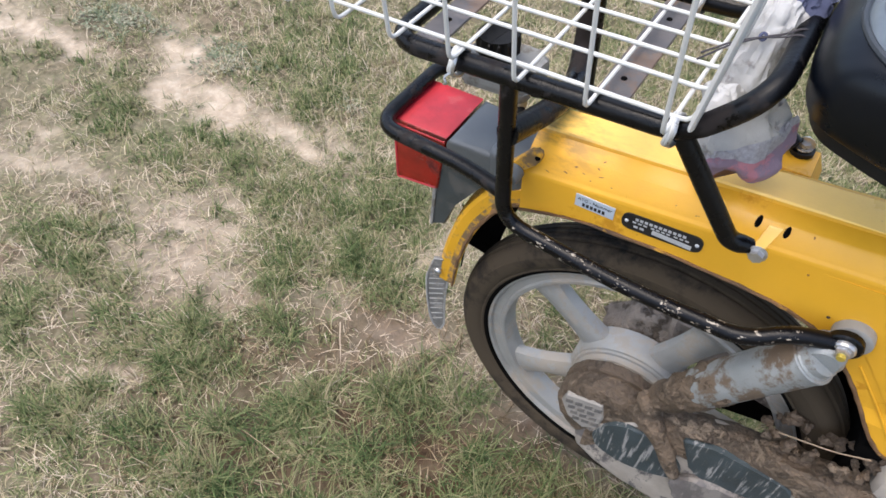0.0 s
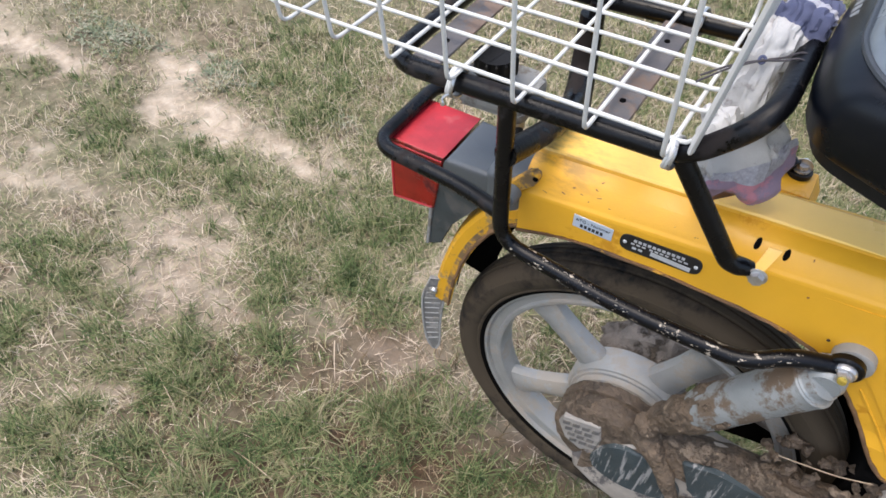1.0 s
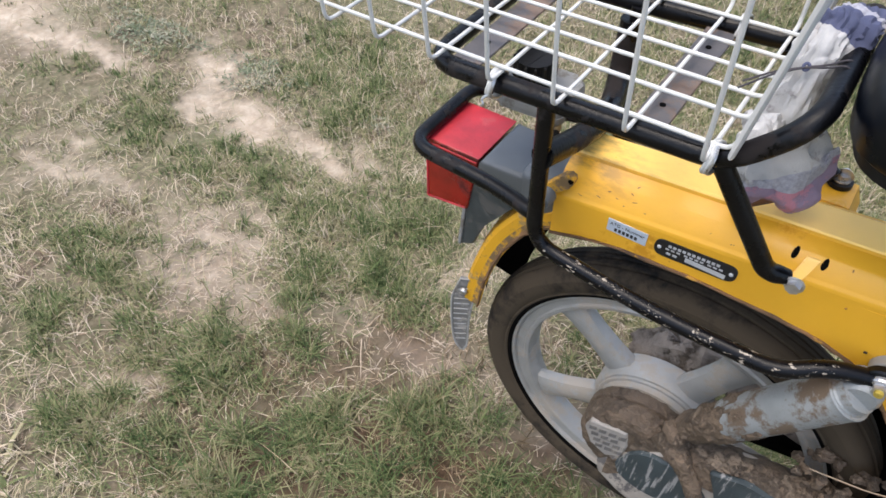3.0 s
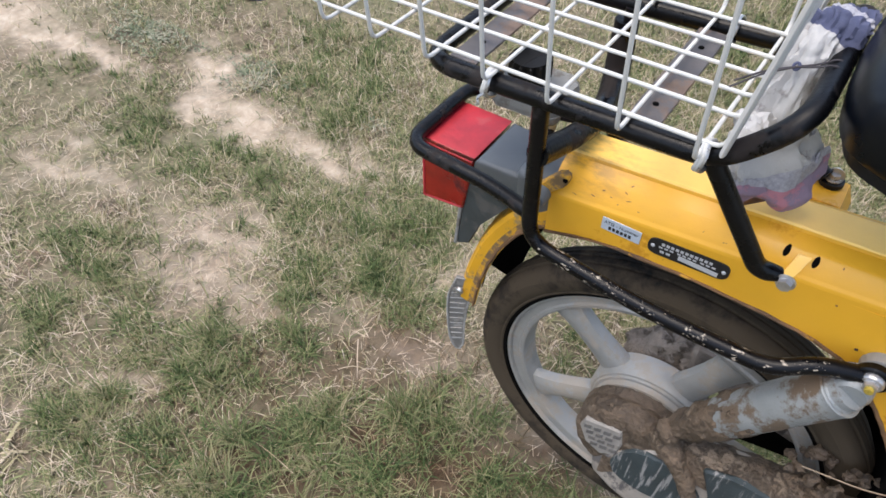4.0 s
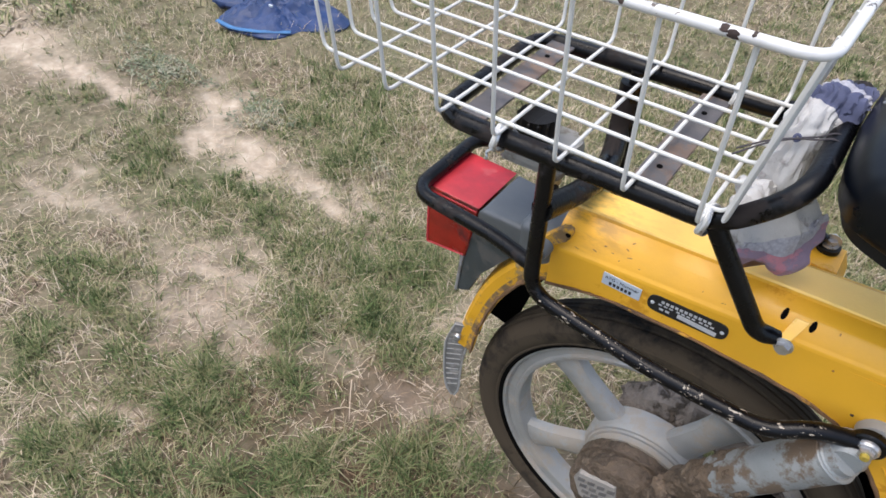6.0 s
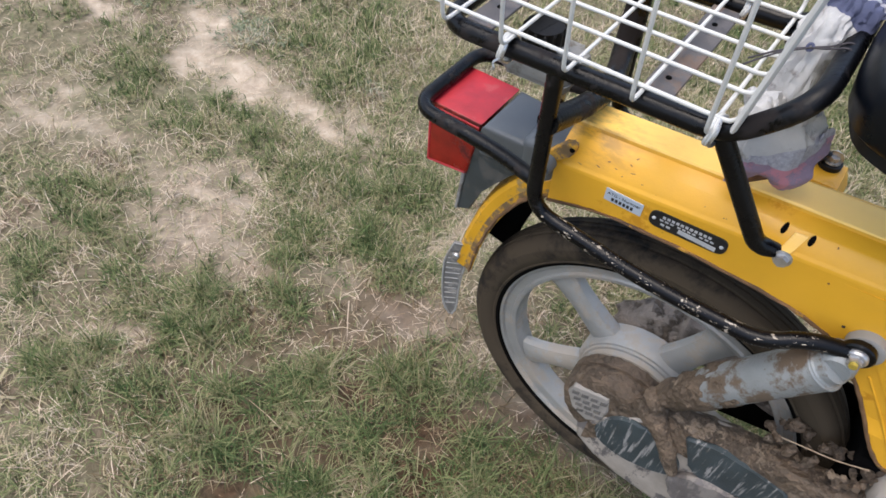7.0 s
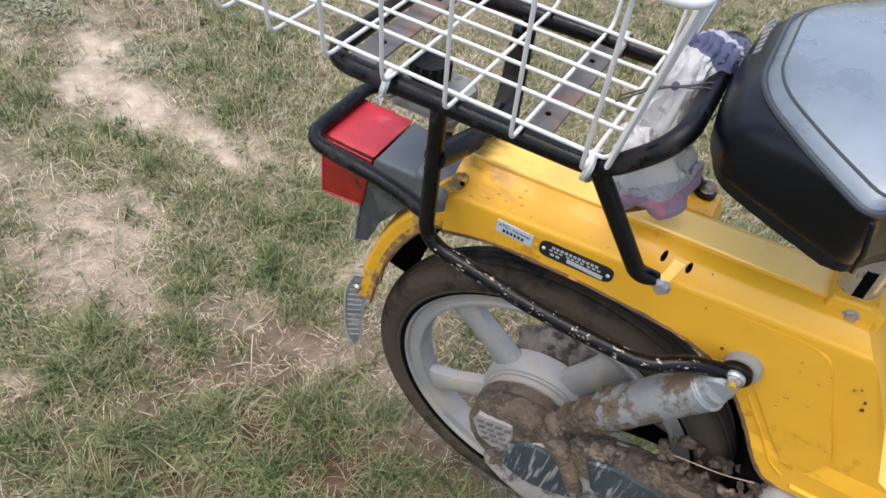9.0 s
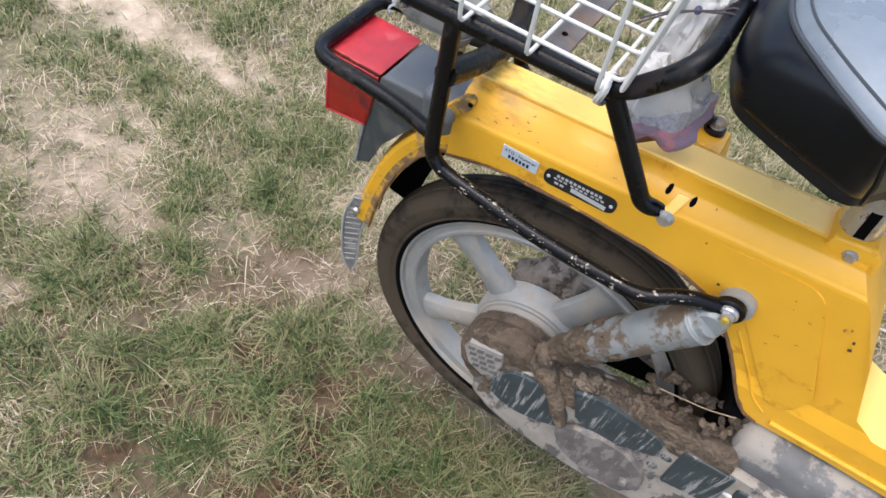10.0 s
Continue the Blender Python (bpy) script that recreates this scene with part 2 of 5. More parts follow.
def part(name, bm, mat, parent=None, label="", smooth=True):
    ob = new(name, mesh_of(bm, name, mat, smooth))
    ob.parent = parent
    if label:
        tagged(ob, label)
    return ob


def thing(name, at, label, category, group="", kind=""):
    ob = new(name)
    ob.location = at
    return tagged(ob, label, category, group, kind)


def box(x0, x1, y0, y1, z0, z1, bevel=0.0, seg=2, bm=None):
    bm = bm or bmesh.new()
    g = bmesh.ops.create_cube(bm, size=1.0)
    for v in g["verts"]:
        v.co = Vector(((x0 + x1) / 2 + v.co.x * (x1 - x0), (y0 + y1) / 2 + v.co.y * (y1 - y0), (z0 + z1) / 2 + v.co.z * (z1 - z0)))
    if bevel:
        es = list({e for v in g["verts"] for e in v.link_edges})
        bmesh.ops.bevel(bm, geom=es, offset=bevel, segments=seg, affect="EDGES", profile=0.5)
    return bm


def rounded(points, radius, steps=5, closed=False):
    """A polyline whose corners are rounded with arcs of about that radius."""
    pts = [Vector(p) for p in points]
    out, n = [], len(pts)
    for i, p in enumerate(pts):
        if not closed and i in (0, n - 1):
            out.append(p)
            continue
        a, c = pts[i - 1], pts[(i + 1) % n]
        r = radius[i] if isinstance(radius, (list, tuple)) else radius
        r = min(r, (a - p).length * 0.48, (c - p).length * 0.48)
        p0, p1 = p + (a - p).normalized() * r, p + (c - p).normalized() * r
        for k in range(steps + 1):
            s = k / steps
            out.append((1 - s) ** 2 * p0 + 2 * s * (1 - s) * p + s * s * p1)
    return out


def tube(points, radius, sides=10, closed=False, bm=None, flat=1.0):
    """A round tube along a polyline; radius may be a list; flat squeezes it along its second axis."""
    bm = bm or bmesh.new()
    pts = [Vector(p) for p in points]
    n = len(pts)
    rings, up = [], None
    for i, p in enumerate(pts):
        if closed:
            d = (pts[(i + 1) % n] - pts[i - 1]).normalized()
        else:
            d = (pts[min(i + 1, n - 1)] - pts[max(i - 1, 0)]).normalized()
        if up is None:
            up = Vector((0, 0, 1)) if abs(d.z) < 0.9 else Vector((1, 0, 0))
        side = d.cross(up).normalized()
        up = side.cross(d).normalized()
        r = radius[i] if isinstance(radius, (list, tuple)) else radius
        rings.append([bm.verts.new(p + side * (r * math.cos(a)) + up * (r * flat * math.sin(a))) for a in (2 * math.pi * k / sides for k in range(sides))])
    last = n if closed else n - 1
    for i in range(last):
        a, c = rings[i], rings[(i + 1) % n]
        for k in range(sides):
            bm.faces.new((a[k], a[(k + 1) % sides], c[(k + 1) % sides], c[k]))
    if not closed:
        bm.faces.new(rings[0][::-1])
        bm.faces.new(rings[-1])
    return bm


def lathe(profile, steps=64, axis="y", centre=(0, 0, 0), bm=None, closed=False, start=0.0, stop=2 * math.pi):
    """Turns (radius, along) points about an axis through centre."""
    bm = bm or bmesh.new()
    full = abs(stop - start - 2 * math.pi) < 1e-6
    count = steps if full else steps + 1
    rings = []
    for i in range(count):
        a = start + (stop - start) * i / steps
        c, s = math.cos(a), math.sin(a)
        ring = []
        for r, h in profile:
            co = {"y": (r * c, h, r * s), "z": (r * c, r * s, h), "x": (h, r * c, r * s)}[axis]
            ring.append(bm.verts.new(Vector(co) + Vector(centre)))
        rings.append(ring)
    m = len(profile)
    for i in range(steps):
        a, b = rings[i], rings[(i + 1) % count]
        for k in range(m if closed else m - 1):
            bm.faces.new((a[k], a[(k + 1) % m], b[(k + 1) % m], b[k]))
    if not full and closed:
        bm.faces.new(rings[0])
        bm.faces.new(rings[-1][::-1])
    return bm


def slab(outline, y0, y1, bevel=0.0, seg=2, bm=None, axis="y"):
    """An outline in x and z, given depth along y (or in x and y, along z), with its edges rounded."""
    bm = bm or bmesh.new()
    place = (lambda a, b, h: (a, h, b)) if axis == "y" else (lambda a, b, h: (a, b, h))
    lo = [bm.verts.new(place(a, b, y0)) for a, b in outline]
    hi = [bm.verts.new(place(a, b, y1)) for a, b in outline]
    n = len(outline)
    caps = [bm.faces.new(lo), bm.faces.new(hi[::-1])]
    for i in range(n):
        bm.faces.new((lo[i], hi[i], hi[(i + 1) % n], lo[(i + 1) % n]))
    if bevel:
        es = list({e for f in caps for e in f.edges})
        bmesh.ops.bevel(bm, geom=es, offset=bevel, segments=seg, affect="EDGES", profile=0.5)
    return bm


def bolt_head(centre, radius, height, direction=(0, -1, 0), bm=None):
    bm = bm or bmesh.new()
    d = Vector(direction).normalized()
    q = d.to_track_quat("Z", "Y").to_matrix().to_4x4()
    q.translation = centre
    for r0, r1, sides, z0, z1 in ((radius * 1.35, radius * 1.3, 20, 0, height * 0.22), (radius, radius * 0.93, 6, height * 0.22, height)):
        g = bmesh.ops.create_cone(bm, cap_ends=True, segments=sides, radius1=r0, radius2=r1, depth=z1 - z0)
        bmesh.ops.transform(bm, matrix=q @ Matrix.Translation((0, 0, (z0 + z1) / 2)), verts=g["verts"])
    return bm


def lumpy(bm, amount, size, seed=0.0, cuts=0):
    """Pushes a mesh's vertices about with noise."""
    if cuts:
        bmesh.ops.subdivide_edges(bm, edges=bm.edges[:], cuts=cuts, use_grid_fill=True)
    bm.normal_update()
    for v in bm.verts:
        v.co += v.normal * amount * noise.fractal(v.co / size + Vector((seed, seed * 1.7, -seed)), 0.6, 2.0, 4)
    return bm


# ---- ground: one sheet of trodden, half-dry meadow ----
# Bare patches (x, y, half length, half width, turn, strength), then tufts of grass (the same without strength)
BARE = [(-2.085, 0.304, 0.136, 0.054, 4, 1), (-1.878, 0.333, 0.158, 0.04, 3, 0.9), (-1.527, 0.467, 0.132, 0.067, -34, 1),
        (-1.436, 0.351, 0.086, 0.052, -4, 0.95), (-1.252, 0.383, 0.138, 0.052, 10, 1), (-0.994, 0.362, 0.151, 0.052, -7, 0.95),
        (-0.825, 0.333, 0.078, 0.043, -4, 0.6), (-1.553, -0.03, 0.123, 0.061, 6, 0.8), (-1.382, -0.008, 0.101, 0.049, 25, 0.5),
        (-1.005, 0.008, 0.131, 0.071, -2, 0.8), (-0.952, -0.092, 0.103, 0.077, -16, 0.75), (-0.815, -0.06, 0.077, 0.041, 13, 0.55),
        (-0.873, -0.348, 0.091, 0.036, 44, 0.55), (-2.45, 0.3, 0.3, 0.12, 8, 0.9)]
SOIL = [(-0.414, 0.028, 0.083, 0.041, 46, 0.85), (-0.326, 0.054, 0.044, 0.037, 30, 0.7), (-0.48, 0.229, 0.054, 0.036, -56, 0.7),
        (-0.591, 0.02, 0.048, 0.024, 17, 0.5), (0, 0.03, 0.3, 0.08, 0, 0.42), (0.45, 0.5, 0.25, 0.1, 30, 0.42)]
TUFTS_FAR = [(-1.894, 0.247, 0.112, 0.049, 25), (-1.752, 0.316, 0.072, 0.047, 11), (-1.521, 0.256, 0.108, 0.075, -15),
             (-1.439, 0.141, 0.093, 0.053, 20), (-1.245, 0.158, 0.097, 0.046, 10), (-1.187, 0.256, 0.09, 0.048, -17),
             (-1.038, 0.254, 0.07, 0.041, 7), (-0.927, 0.203, 0.08, 0.044, 11), (-0.788, 0.203, 0.084, 0.057, 5), (-0.665, 0.321, 0.095, 0.088, -7),
             (-0.814, 0.34, 0.055, 0.039, 26), (-1.285, 0.8, 0.209, 0.098, 8), (-1.039, 0.651, 0.136, 0.12, -19), (-1.017, 0.478, 0.091, 0.058, 26),
             (-1.237, 0.593, 0.112, 0.078, -37), (0.1, 1.5, 0.6, 0.45, 0), (0.55, 0.95, 0.3, 0.2, 0)]
TUFTS_MID = [(-0.619, 0.152, 0.074, 0.047, 28), (-0.522, 0.122, 0.048, 0.037, 26), (-1.203, -0.13, 0.058, 0.038, 13),
             (-1.108, -0.189, 0.066, 0.046, -6), (-1.016, -0.219, 0.079, 0.044, -29), (-1.259, -0.208, 0.065, 0.043, 3),
             (-0.961, 0.092, 0.035, 0.028, -13), (-0.724, -0.003, 0.057, 0.035, -42), (-0.639, -0.097, 0.042, 0.035, 0),
             (-0.765, 0.08, 0.05, 0.031, 26), (-1.118, -0.349, 0.065, 0.04, -17), (-0.744, -0.238, 0.057, 0.041, 13),
             (-0.859, -0.435, 0.073, 0.047, 13), (-0.844, -0.372, 0.045, 0.028, 17), (-0.896, -0.247, 0.064, 0.046, 8),
             (-0.779, -0.181, 0.073, 0.049, 21)]
TUFTS_NEAR = [(-0.547, -0.385, 0.073, 0.034, 29), (-0.467, -0.245, 0.061, 0.04, 25), (-0.459, -0.176, 0.062, 0.035, 29),
              (-0.345, -0.071, 0.088, 0.041, 41), (-0.267, -0.038, 0.051, 0.04, 33), (-0.581, -0.311, 0.051, 0.031, 24),
              (-0.081, -0.083, 0.056, 0.034, 14), (-0.145, -0.124, 0.038, 0.025, 34), (-0.362, -0.185, 0.05, 0.031, 29),
              (-0.71, -0.38, 0.062, 0.031, 26), (-0.336, -0.251, 0.058, 0.029, 31), (-0.098, -0.043, 0.085, 0.038, 26),
              (-0.257, -0.276, 0.054, 0.037, 31), (-0.108, -0.215, 0.074, 0.028, 35), (-0.365, -0.353, 0.053, 0.037, 27),
              (-0.508, -0.498, 0.065, 0.026, 33), (0.035, -0.067, 0.057, 0.041, 8), (-0.604, -0.409, 0.043, 0.031, -18), (0.1, 0.25, 0.2, 0.1, 0),
              (-0.05, -0.18, 0.07, 0.035, 30), (0.0, -0.11, 0.07, 0.035, 25), (0.07, -0.10, 0.06, 0.03, 20), (0.09, -0.03, 0.06, 0.03, 20), (-0.15, -0.17, 0.045, 0.03, 30), (0.16, -0.06, 0.06, 0.03, 20)]
THIN = [(-0.26, -0.15, 0.053, 0.028, 42), (-0.685, -0.414, 0.041, 0.02, 26), (-0.388, -0.185, 0.043, 0.03, 32), (-0.14, -0.054, 0.05, 0.019, 37),
        (-0.1, -0.006, 0.058, 0.021, -1), (-0.33, -0.27, 0.06, 0.03, 30), (-0.20, -0.22, 0.05, 0.02, 33), (-0.56, -0.33, 0.05, 0.025, 30), (-0.45, -0.42, 0.05, 0.025, 30)]
GREEN = TUFTS_FAR + TUFTS_MID + TUFTS_NEAR


def ellipse(x, y, cx, cy, a, b, turn):
    c, s = math.cos(radians(turn)), math.sin(radians(turn))
    u, v = (x - cx) * c + (y - cy) * s, -(x - cx) * s + (y - cy) * c
    return np.exp(-((u / a) ** 2 + (v / b) ** 2))


def ripple(x, y, size, seed):
    """Smooth value noise between 0 and 1 over arrays."""
    rng = np.random.default_rng(seed)
    table = rng.random((64, 64))
    u, v = x / size + 31.7, y / size + 17.3
    i, j = np.floor(u).astype(int), np.floor(v).astype(int)
    f, g = u - i, v - j
    f, g = f * f * (3 - 2 * f), g * g * (3 - 2 * g)
    i0, i1, j0, j1 = i % 64, (i + 1) % 64, j % 64, (j + 1) % 64
    return (table[i0, j0] * (1 - f) * (1 - g) + table[i1, j0] * f * (1 - g) + table[i0, j1] * (1 - f) * g + table[i1, j1] * f * g)


def bare_at(x, y):
    s = np.zeros_like(x)
    wob = (ripple(x, y, 0.07, 3) - 0.5) * 0.11 + (ripple(x, y, 0.02, 7) - 0.5) * 0.04
    wob2 = (ripple(x, y, 0.08, 4) - 0.5) * 0.11 + (ripple(x, y, 0.02, 8) - 0.5) * 0.04
    for cx, cy, a, b, turn, k in BARE + SOIL:
        s = np.maximum(s, k * ellipse(x + wob, y + wob2, cx, cy, a * 1.2, b * 1.3, turn))
    return s


def green_at(x, y):
    s = np.zeros_like(x)
    wob = (ripple(x, y, 0.05, 5) - 0.5) * 0.07
    wob2 = (ripple(x, y, 0.06, 6) - 0.5) * 0.07
    for cx, cy, a, b, turn in GREEN:
        s = np.maximum(s, ellipse(x + wob, y + wob2, cx, cy, a * 1.15, b * 1.15, turn))
    return s


def thin_at(x, y):
    s = np.zeros_like(x)
    wob = (ripple(x, y, 0.04, 15) - 0.5) * 0.08
    for cx, cy, a, b, turn in THIN:
        s = np.maximum(s, ellipse(x + wob, y - wob, cx, cy, a * 1.35, b * 1.35, turn))
    return s


def damp_shade_at(x, y):
    """Dark moist soil under the thin patches and where the exhaust has wetted it, and shade painted in beside the
    moped.
    """
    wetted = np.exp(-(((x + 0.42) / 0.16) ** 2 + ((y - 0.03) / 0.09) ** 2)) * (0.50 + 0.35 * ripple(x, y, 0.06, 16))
    # shade close beside the moped, painted into the soil colour
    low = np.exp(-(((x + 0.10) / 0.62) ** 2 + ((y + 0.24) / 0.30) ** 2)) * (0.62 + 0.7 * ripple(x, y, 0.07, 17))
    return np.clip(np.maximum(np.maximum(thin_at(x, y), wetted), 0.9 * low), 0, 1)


def ground_height(x, y):
    near = np.exp(-((x + 0.6) ** 2 + y ** 2) / 16.0)
    h = (ripple(x, y, 0.35, 11) - 0.5) * 0.03 + (ripple(x, y, 0.09, 12) - 0.5) * 0.014 + (ripple(x, y, 0.028, 13) - 0.5) * 0.006
    return h * near - 0.012 * bare_at(x, y) * near - 0.004


def make_ground():
    def axis(lo, hi, step, far):
        mid = np.arange(lo, hi + step / 2, step)
        out = [hi + step * 1.35 ** k for k in range(1, 60)]
        out = [hi + (o - hi) for o in out if o < far]
        left = [lo - (o - hi) for o in out][::-1]
        return np.array([*left, *mid, *out])
    xs, ys = axis(-2.6, 0.9, 0.012, 900.0), axis(-1.0, 2.4, 0.012, 900.0)
    gx, gy = np.meshgrid(xs, ys, indexing="ij")
    gz = ground_height(gx, gy)
    n, m = gx.shape
    co = np.stack([gx, gy, gz], -1).reshape(-1, 3)
    idx = np.arange(n * m).reshape(n, m)
    quads = np.stack([idx[:-1, :-1], idx[1:, :-1], idx[1:, 1:], idx[:-1, 1:]], -1).reshape(-1, 4)
    me = bpy.data.meshes.new("ground")
    me.from_pydata(co.tolist(), [], quads.tolist())
    me.polygons.foreach_set("use_smooth", np.ones(len(me.polygons), bool))
    attr = me.attributes.new("bare", "FLOAT", "POINT")
    attr.data.foreach_set("value", bare_at(gx, gy).reshape(-1).astype(np.float32))
    damp_shade = me.attributes.new("damp_shade", "FLOAT", "POINT")
    damp_shade.data.foreach_set("value", damp_shade_at(gx, gy).reshape(-1).astype(np.float32))
    me.materials.append(soil)
    return tagged(new("ground", me), "dry trodden meadow soil with bare sandy patches", "ground", kind="structure")


def soil_material():
    m = bpy.data.materials.new("soil")
    m.use_nodes = True
    n, l = m.node_tree.nodes, m.node_tree.links
    b = n["Principled BSDF"]
    co = n.new("ShaderNodeTexCoord")
    at = n.new("ShaderNodeAttribute")
    at.attribute_name = "bare"

    def tex(sc, d=8.0, r=0.65):
        x = n.new("ShaderNodeTexNoise")
        x.inputs["Scale"].default_value, x.inputs["Detail"].default_value, x.inputs["Roughness"].default_value = sc, d, r
        l.new(co.outputs["Object"], x.inputs["Vector"])
        return x.outputs["Fac"]

    def ramp(src, *stops):
        r = n.new("ShaderNodeValToRGB")
        r.color_ramp.elements[0].position, r.color_ramp.elements[0].color = stops[0][0], (*stops[0][1], 1)
        r.color_ramp.elements[1].position, r.color_ramp.elements[1].color = stops[-1][0], (*stops[-1][1], 1)
        for p, c in stops[1:-1]:
            r.color_ramp.elements.new(p).color = (*c, 1)
        l.new(src, r.inputs[0])
        return r.outputs[0]
    turf = ramp(tex(55), (0.25, (0.048, 0.033, 0.024)), (0.5, (0.140, 0.101, 0.075)), (0.75, (0.28, 0.214, 0.166)))
    olive = n.new("ShaderNodeMix")
    olive.data_type = "RGBA"
    l.new(ramp(tex(1.6, 6, 0.715), (0.36, (0.22, 0.22, 0.22)), (0.62, (0.75, 0.75, 0.75))), olive.inputs["Factor"])
    l.new(turf, olive.inputs["A"])
    l.new(ramp(tex(80), (0.3, (0.075, 0.082, 0.040)), (0.7, (0.21, 0.205, 0.127))), olive.inputs["B"])
    turf = olive.outputs["Result"]
    sand = ramp(tex(28), (0.25, (0.26, 0.207, 0.155)), (0.5, (0.39, 0.323, 0.248)), (0.75, (0.52, 0.446, 0.358)))
    mixer = n.new("ShaderNodeMix")
    mixer.data_type = "RGBA"
    mr = n.new("ShaderNodeMapRange")
    mr.inputs["From Min"].default_value, mr.inputs["From Max"].default_value = 0.52, 1.40
    ragged = n.new("ShaderNodeMath")
    l.new(at.outputs["Fac"], ragged.inputs[0])
    l.new(tex(17, 8, 0.7), ragged.inputs[1])
    l.new(ragged.outputs[0], mr.inputs["Value"])
    l.new(mr.outputs[0], mixer.inputs["Factor"])
    l.new(turf, mixer.inputs["A"])
    l.new(sand, mixer.inputs["B"])
    # mixes in dark brown: moist soil, and shade painted beside the moped
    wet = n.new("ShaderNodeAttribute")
    wet.attribute_name = "damp_shade"
    damp_shade_mix = n.new("ShaderNodeMix")
    damp_shade_mix.data_type = "RGBA"
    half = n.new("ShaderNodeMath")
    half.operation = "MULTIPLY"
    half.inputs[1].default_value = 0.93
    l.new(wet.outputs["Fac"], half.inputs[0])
    l.new(half.outputs[0], damp_shade_mix.inputs["Factor"])
    l.new(mixer.outputs["Result"], damp_shade_mix.inputs["A"])
    l.new(ramp(tex(60), (0.3, (0.020, 0.012, 0.007)), (0.7, (0.098, 0.055, 0.032))), damp_shade_mix.inputs["B"])
    l.new(damp_shade_mix.outputs["Result"], b.inputs["Base Color"])
    b.inputs["Roughness"].default_value = 0.95
    b.inputs["Specular IOR Level"].default_value = 0.12
    bp = n.new("ShaderNodeBump")
    bp.inputs["Strength"].default_value, bp.inputs["Distance"].default_value = 0.7, 0.006
    l.new(tex(130, 10, 0.75), bp.inputs["Height"])
    l.new(bp.outputs[0], b.inputs["Normal"])
    return m


soil = soil_material()
ground = make_ground()


def blade_material(name, stops, offset=-0.82, rough=0.65):
    """A grass colour that differs from blade to blade."""
    m = bpy.data.materials.new(name)
    m.use_nodes = True
    n, l = m.node_tree.nodes, m.node_tree.links
    b = n["Principled BSDF"]
    g = n.new("ShaderNodeNewGeometry")
    r = n.new("ShaderNodeValToRGB")
    r.color_ramp.elements[0].color = (*stops[0], 1)
    r.color_ramp.elements[1].color = (*stops[-1], 1)
    for i, c in enumerate(stops[1:-1]):
        r.color_ramp.elements.new((i + 1) / (len(stops) - 1)).color = (*c, 1)
    co = n.new("ShaderNodeTexCoord")
    patch = n.new("ShaderNodeTexNoise")
    patch.inputs["Scale"].default_value, patch.inputs["Detail"].default_value = 9.0, 3.0
    l.new(co.outputs["Object"], patch.inputs["Vector"])
    shift = n.new("ShaderNodeMath")
    shift.operation = "MULTIPLY_ADD"
    shift.inputs[1].default_value = 1.7
    shift.inputs[2].default_value = offset
    l.new(patch.outputs["Fac"], shift.inputs[0])
    total = n.new("ShaderNodeMath")
    total.operation = "MULTIPLY_ADD"
    total.use_clamp = True
    total.inputs[1].default_value = 0.9
    l.new(g.outputs["Random Per Island"], total.inputs[0])
    l.new(shift.outputs[0], total.inputs[2])
    l.new(total.outputs[0], r.inputs[0])
    l.new(r.outputs[0], b.inputs["Base Color"])
    b.inputs["Roughness"].default_value = rough
    b.inputs["Specular IOR Level"].default_value = 0.14
    b.inputs["Transmission Weight"].default_value = 0.0
    b.inputs["Subsurface Weight"].default_value = 0.0
    return m


green_blade = blade_material("green_blades", [(0.042, 0.070, 0.024), (0.078, 0.112, 0.040), (0.120, 0.148, 0.060), (0.175, 0.180, 0.085), (0.205, 0.195, 0.098), (0.28, 0.240, 0.150)])
straw_blade = blade_material("dry_blades", [(0.125, 0.152, 0.062), (0.195, 0.210, 0.098), (0.270, 0.250, 0.136), (0.345, 0.293, 0.186), (0.43, 0.355, 0.258), (0.52, 0.445, 0.350), (0.15, 0.102, 0.073)], offset=-0.90)
litter = blade_material("straw_litter", [(0.30, 0.225, 0.150), (0.40, 0.315, 0.225), (0.50, 0.415, 0.320), (0.22, 0.150, 0.100)])
# trodden straw, its browns darkened to carry shade beside the moped
brown_shade_straw = blade_material("trodden_shade_straw", [(0.056, 0.042, 0.022), (0.096, 0.069, 0.036), (0.140, 0.099, 0.054), (0.205, 0.148, 0.090), (0.29, 0.222, 0.145), (0.072, 0.044, 0.027)], offset=-0.86)
weed_leaf = blade_material("grey_green_leaves", [(0.085, 0.105, 0.062), (0.135, 0.158, 0.098), (0.19, 0.205, 0.138), (0.29, 0.275, 0.20)])


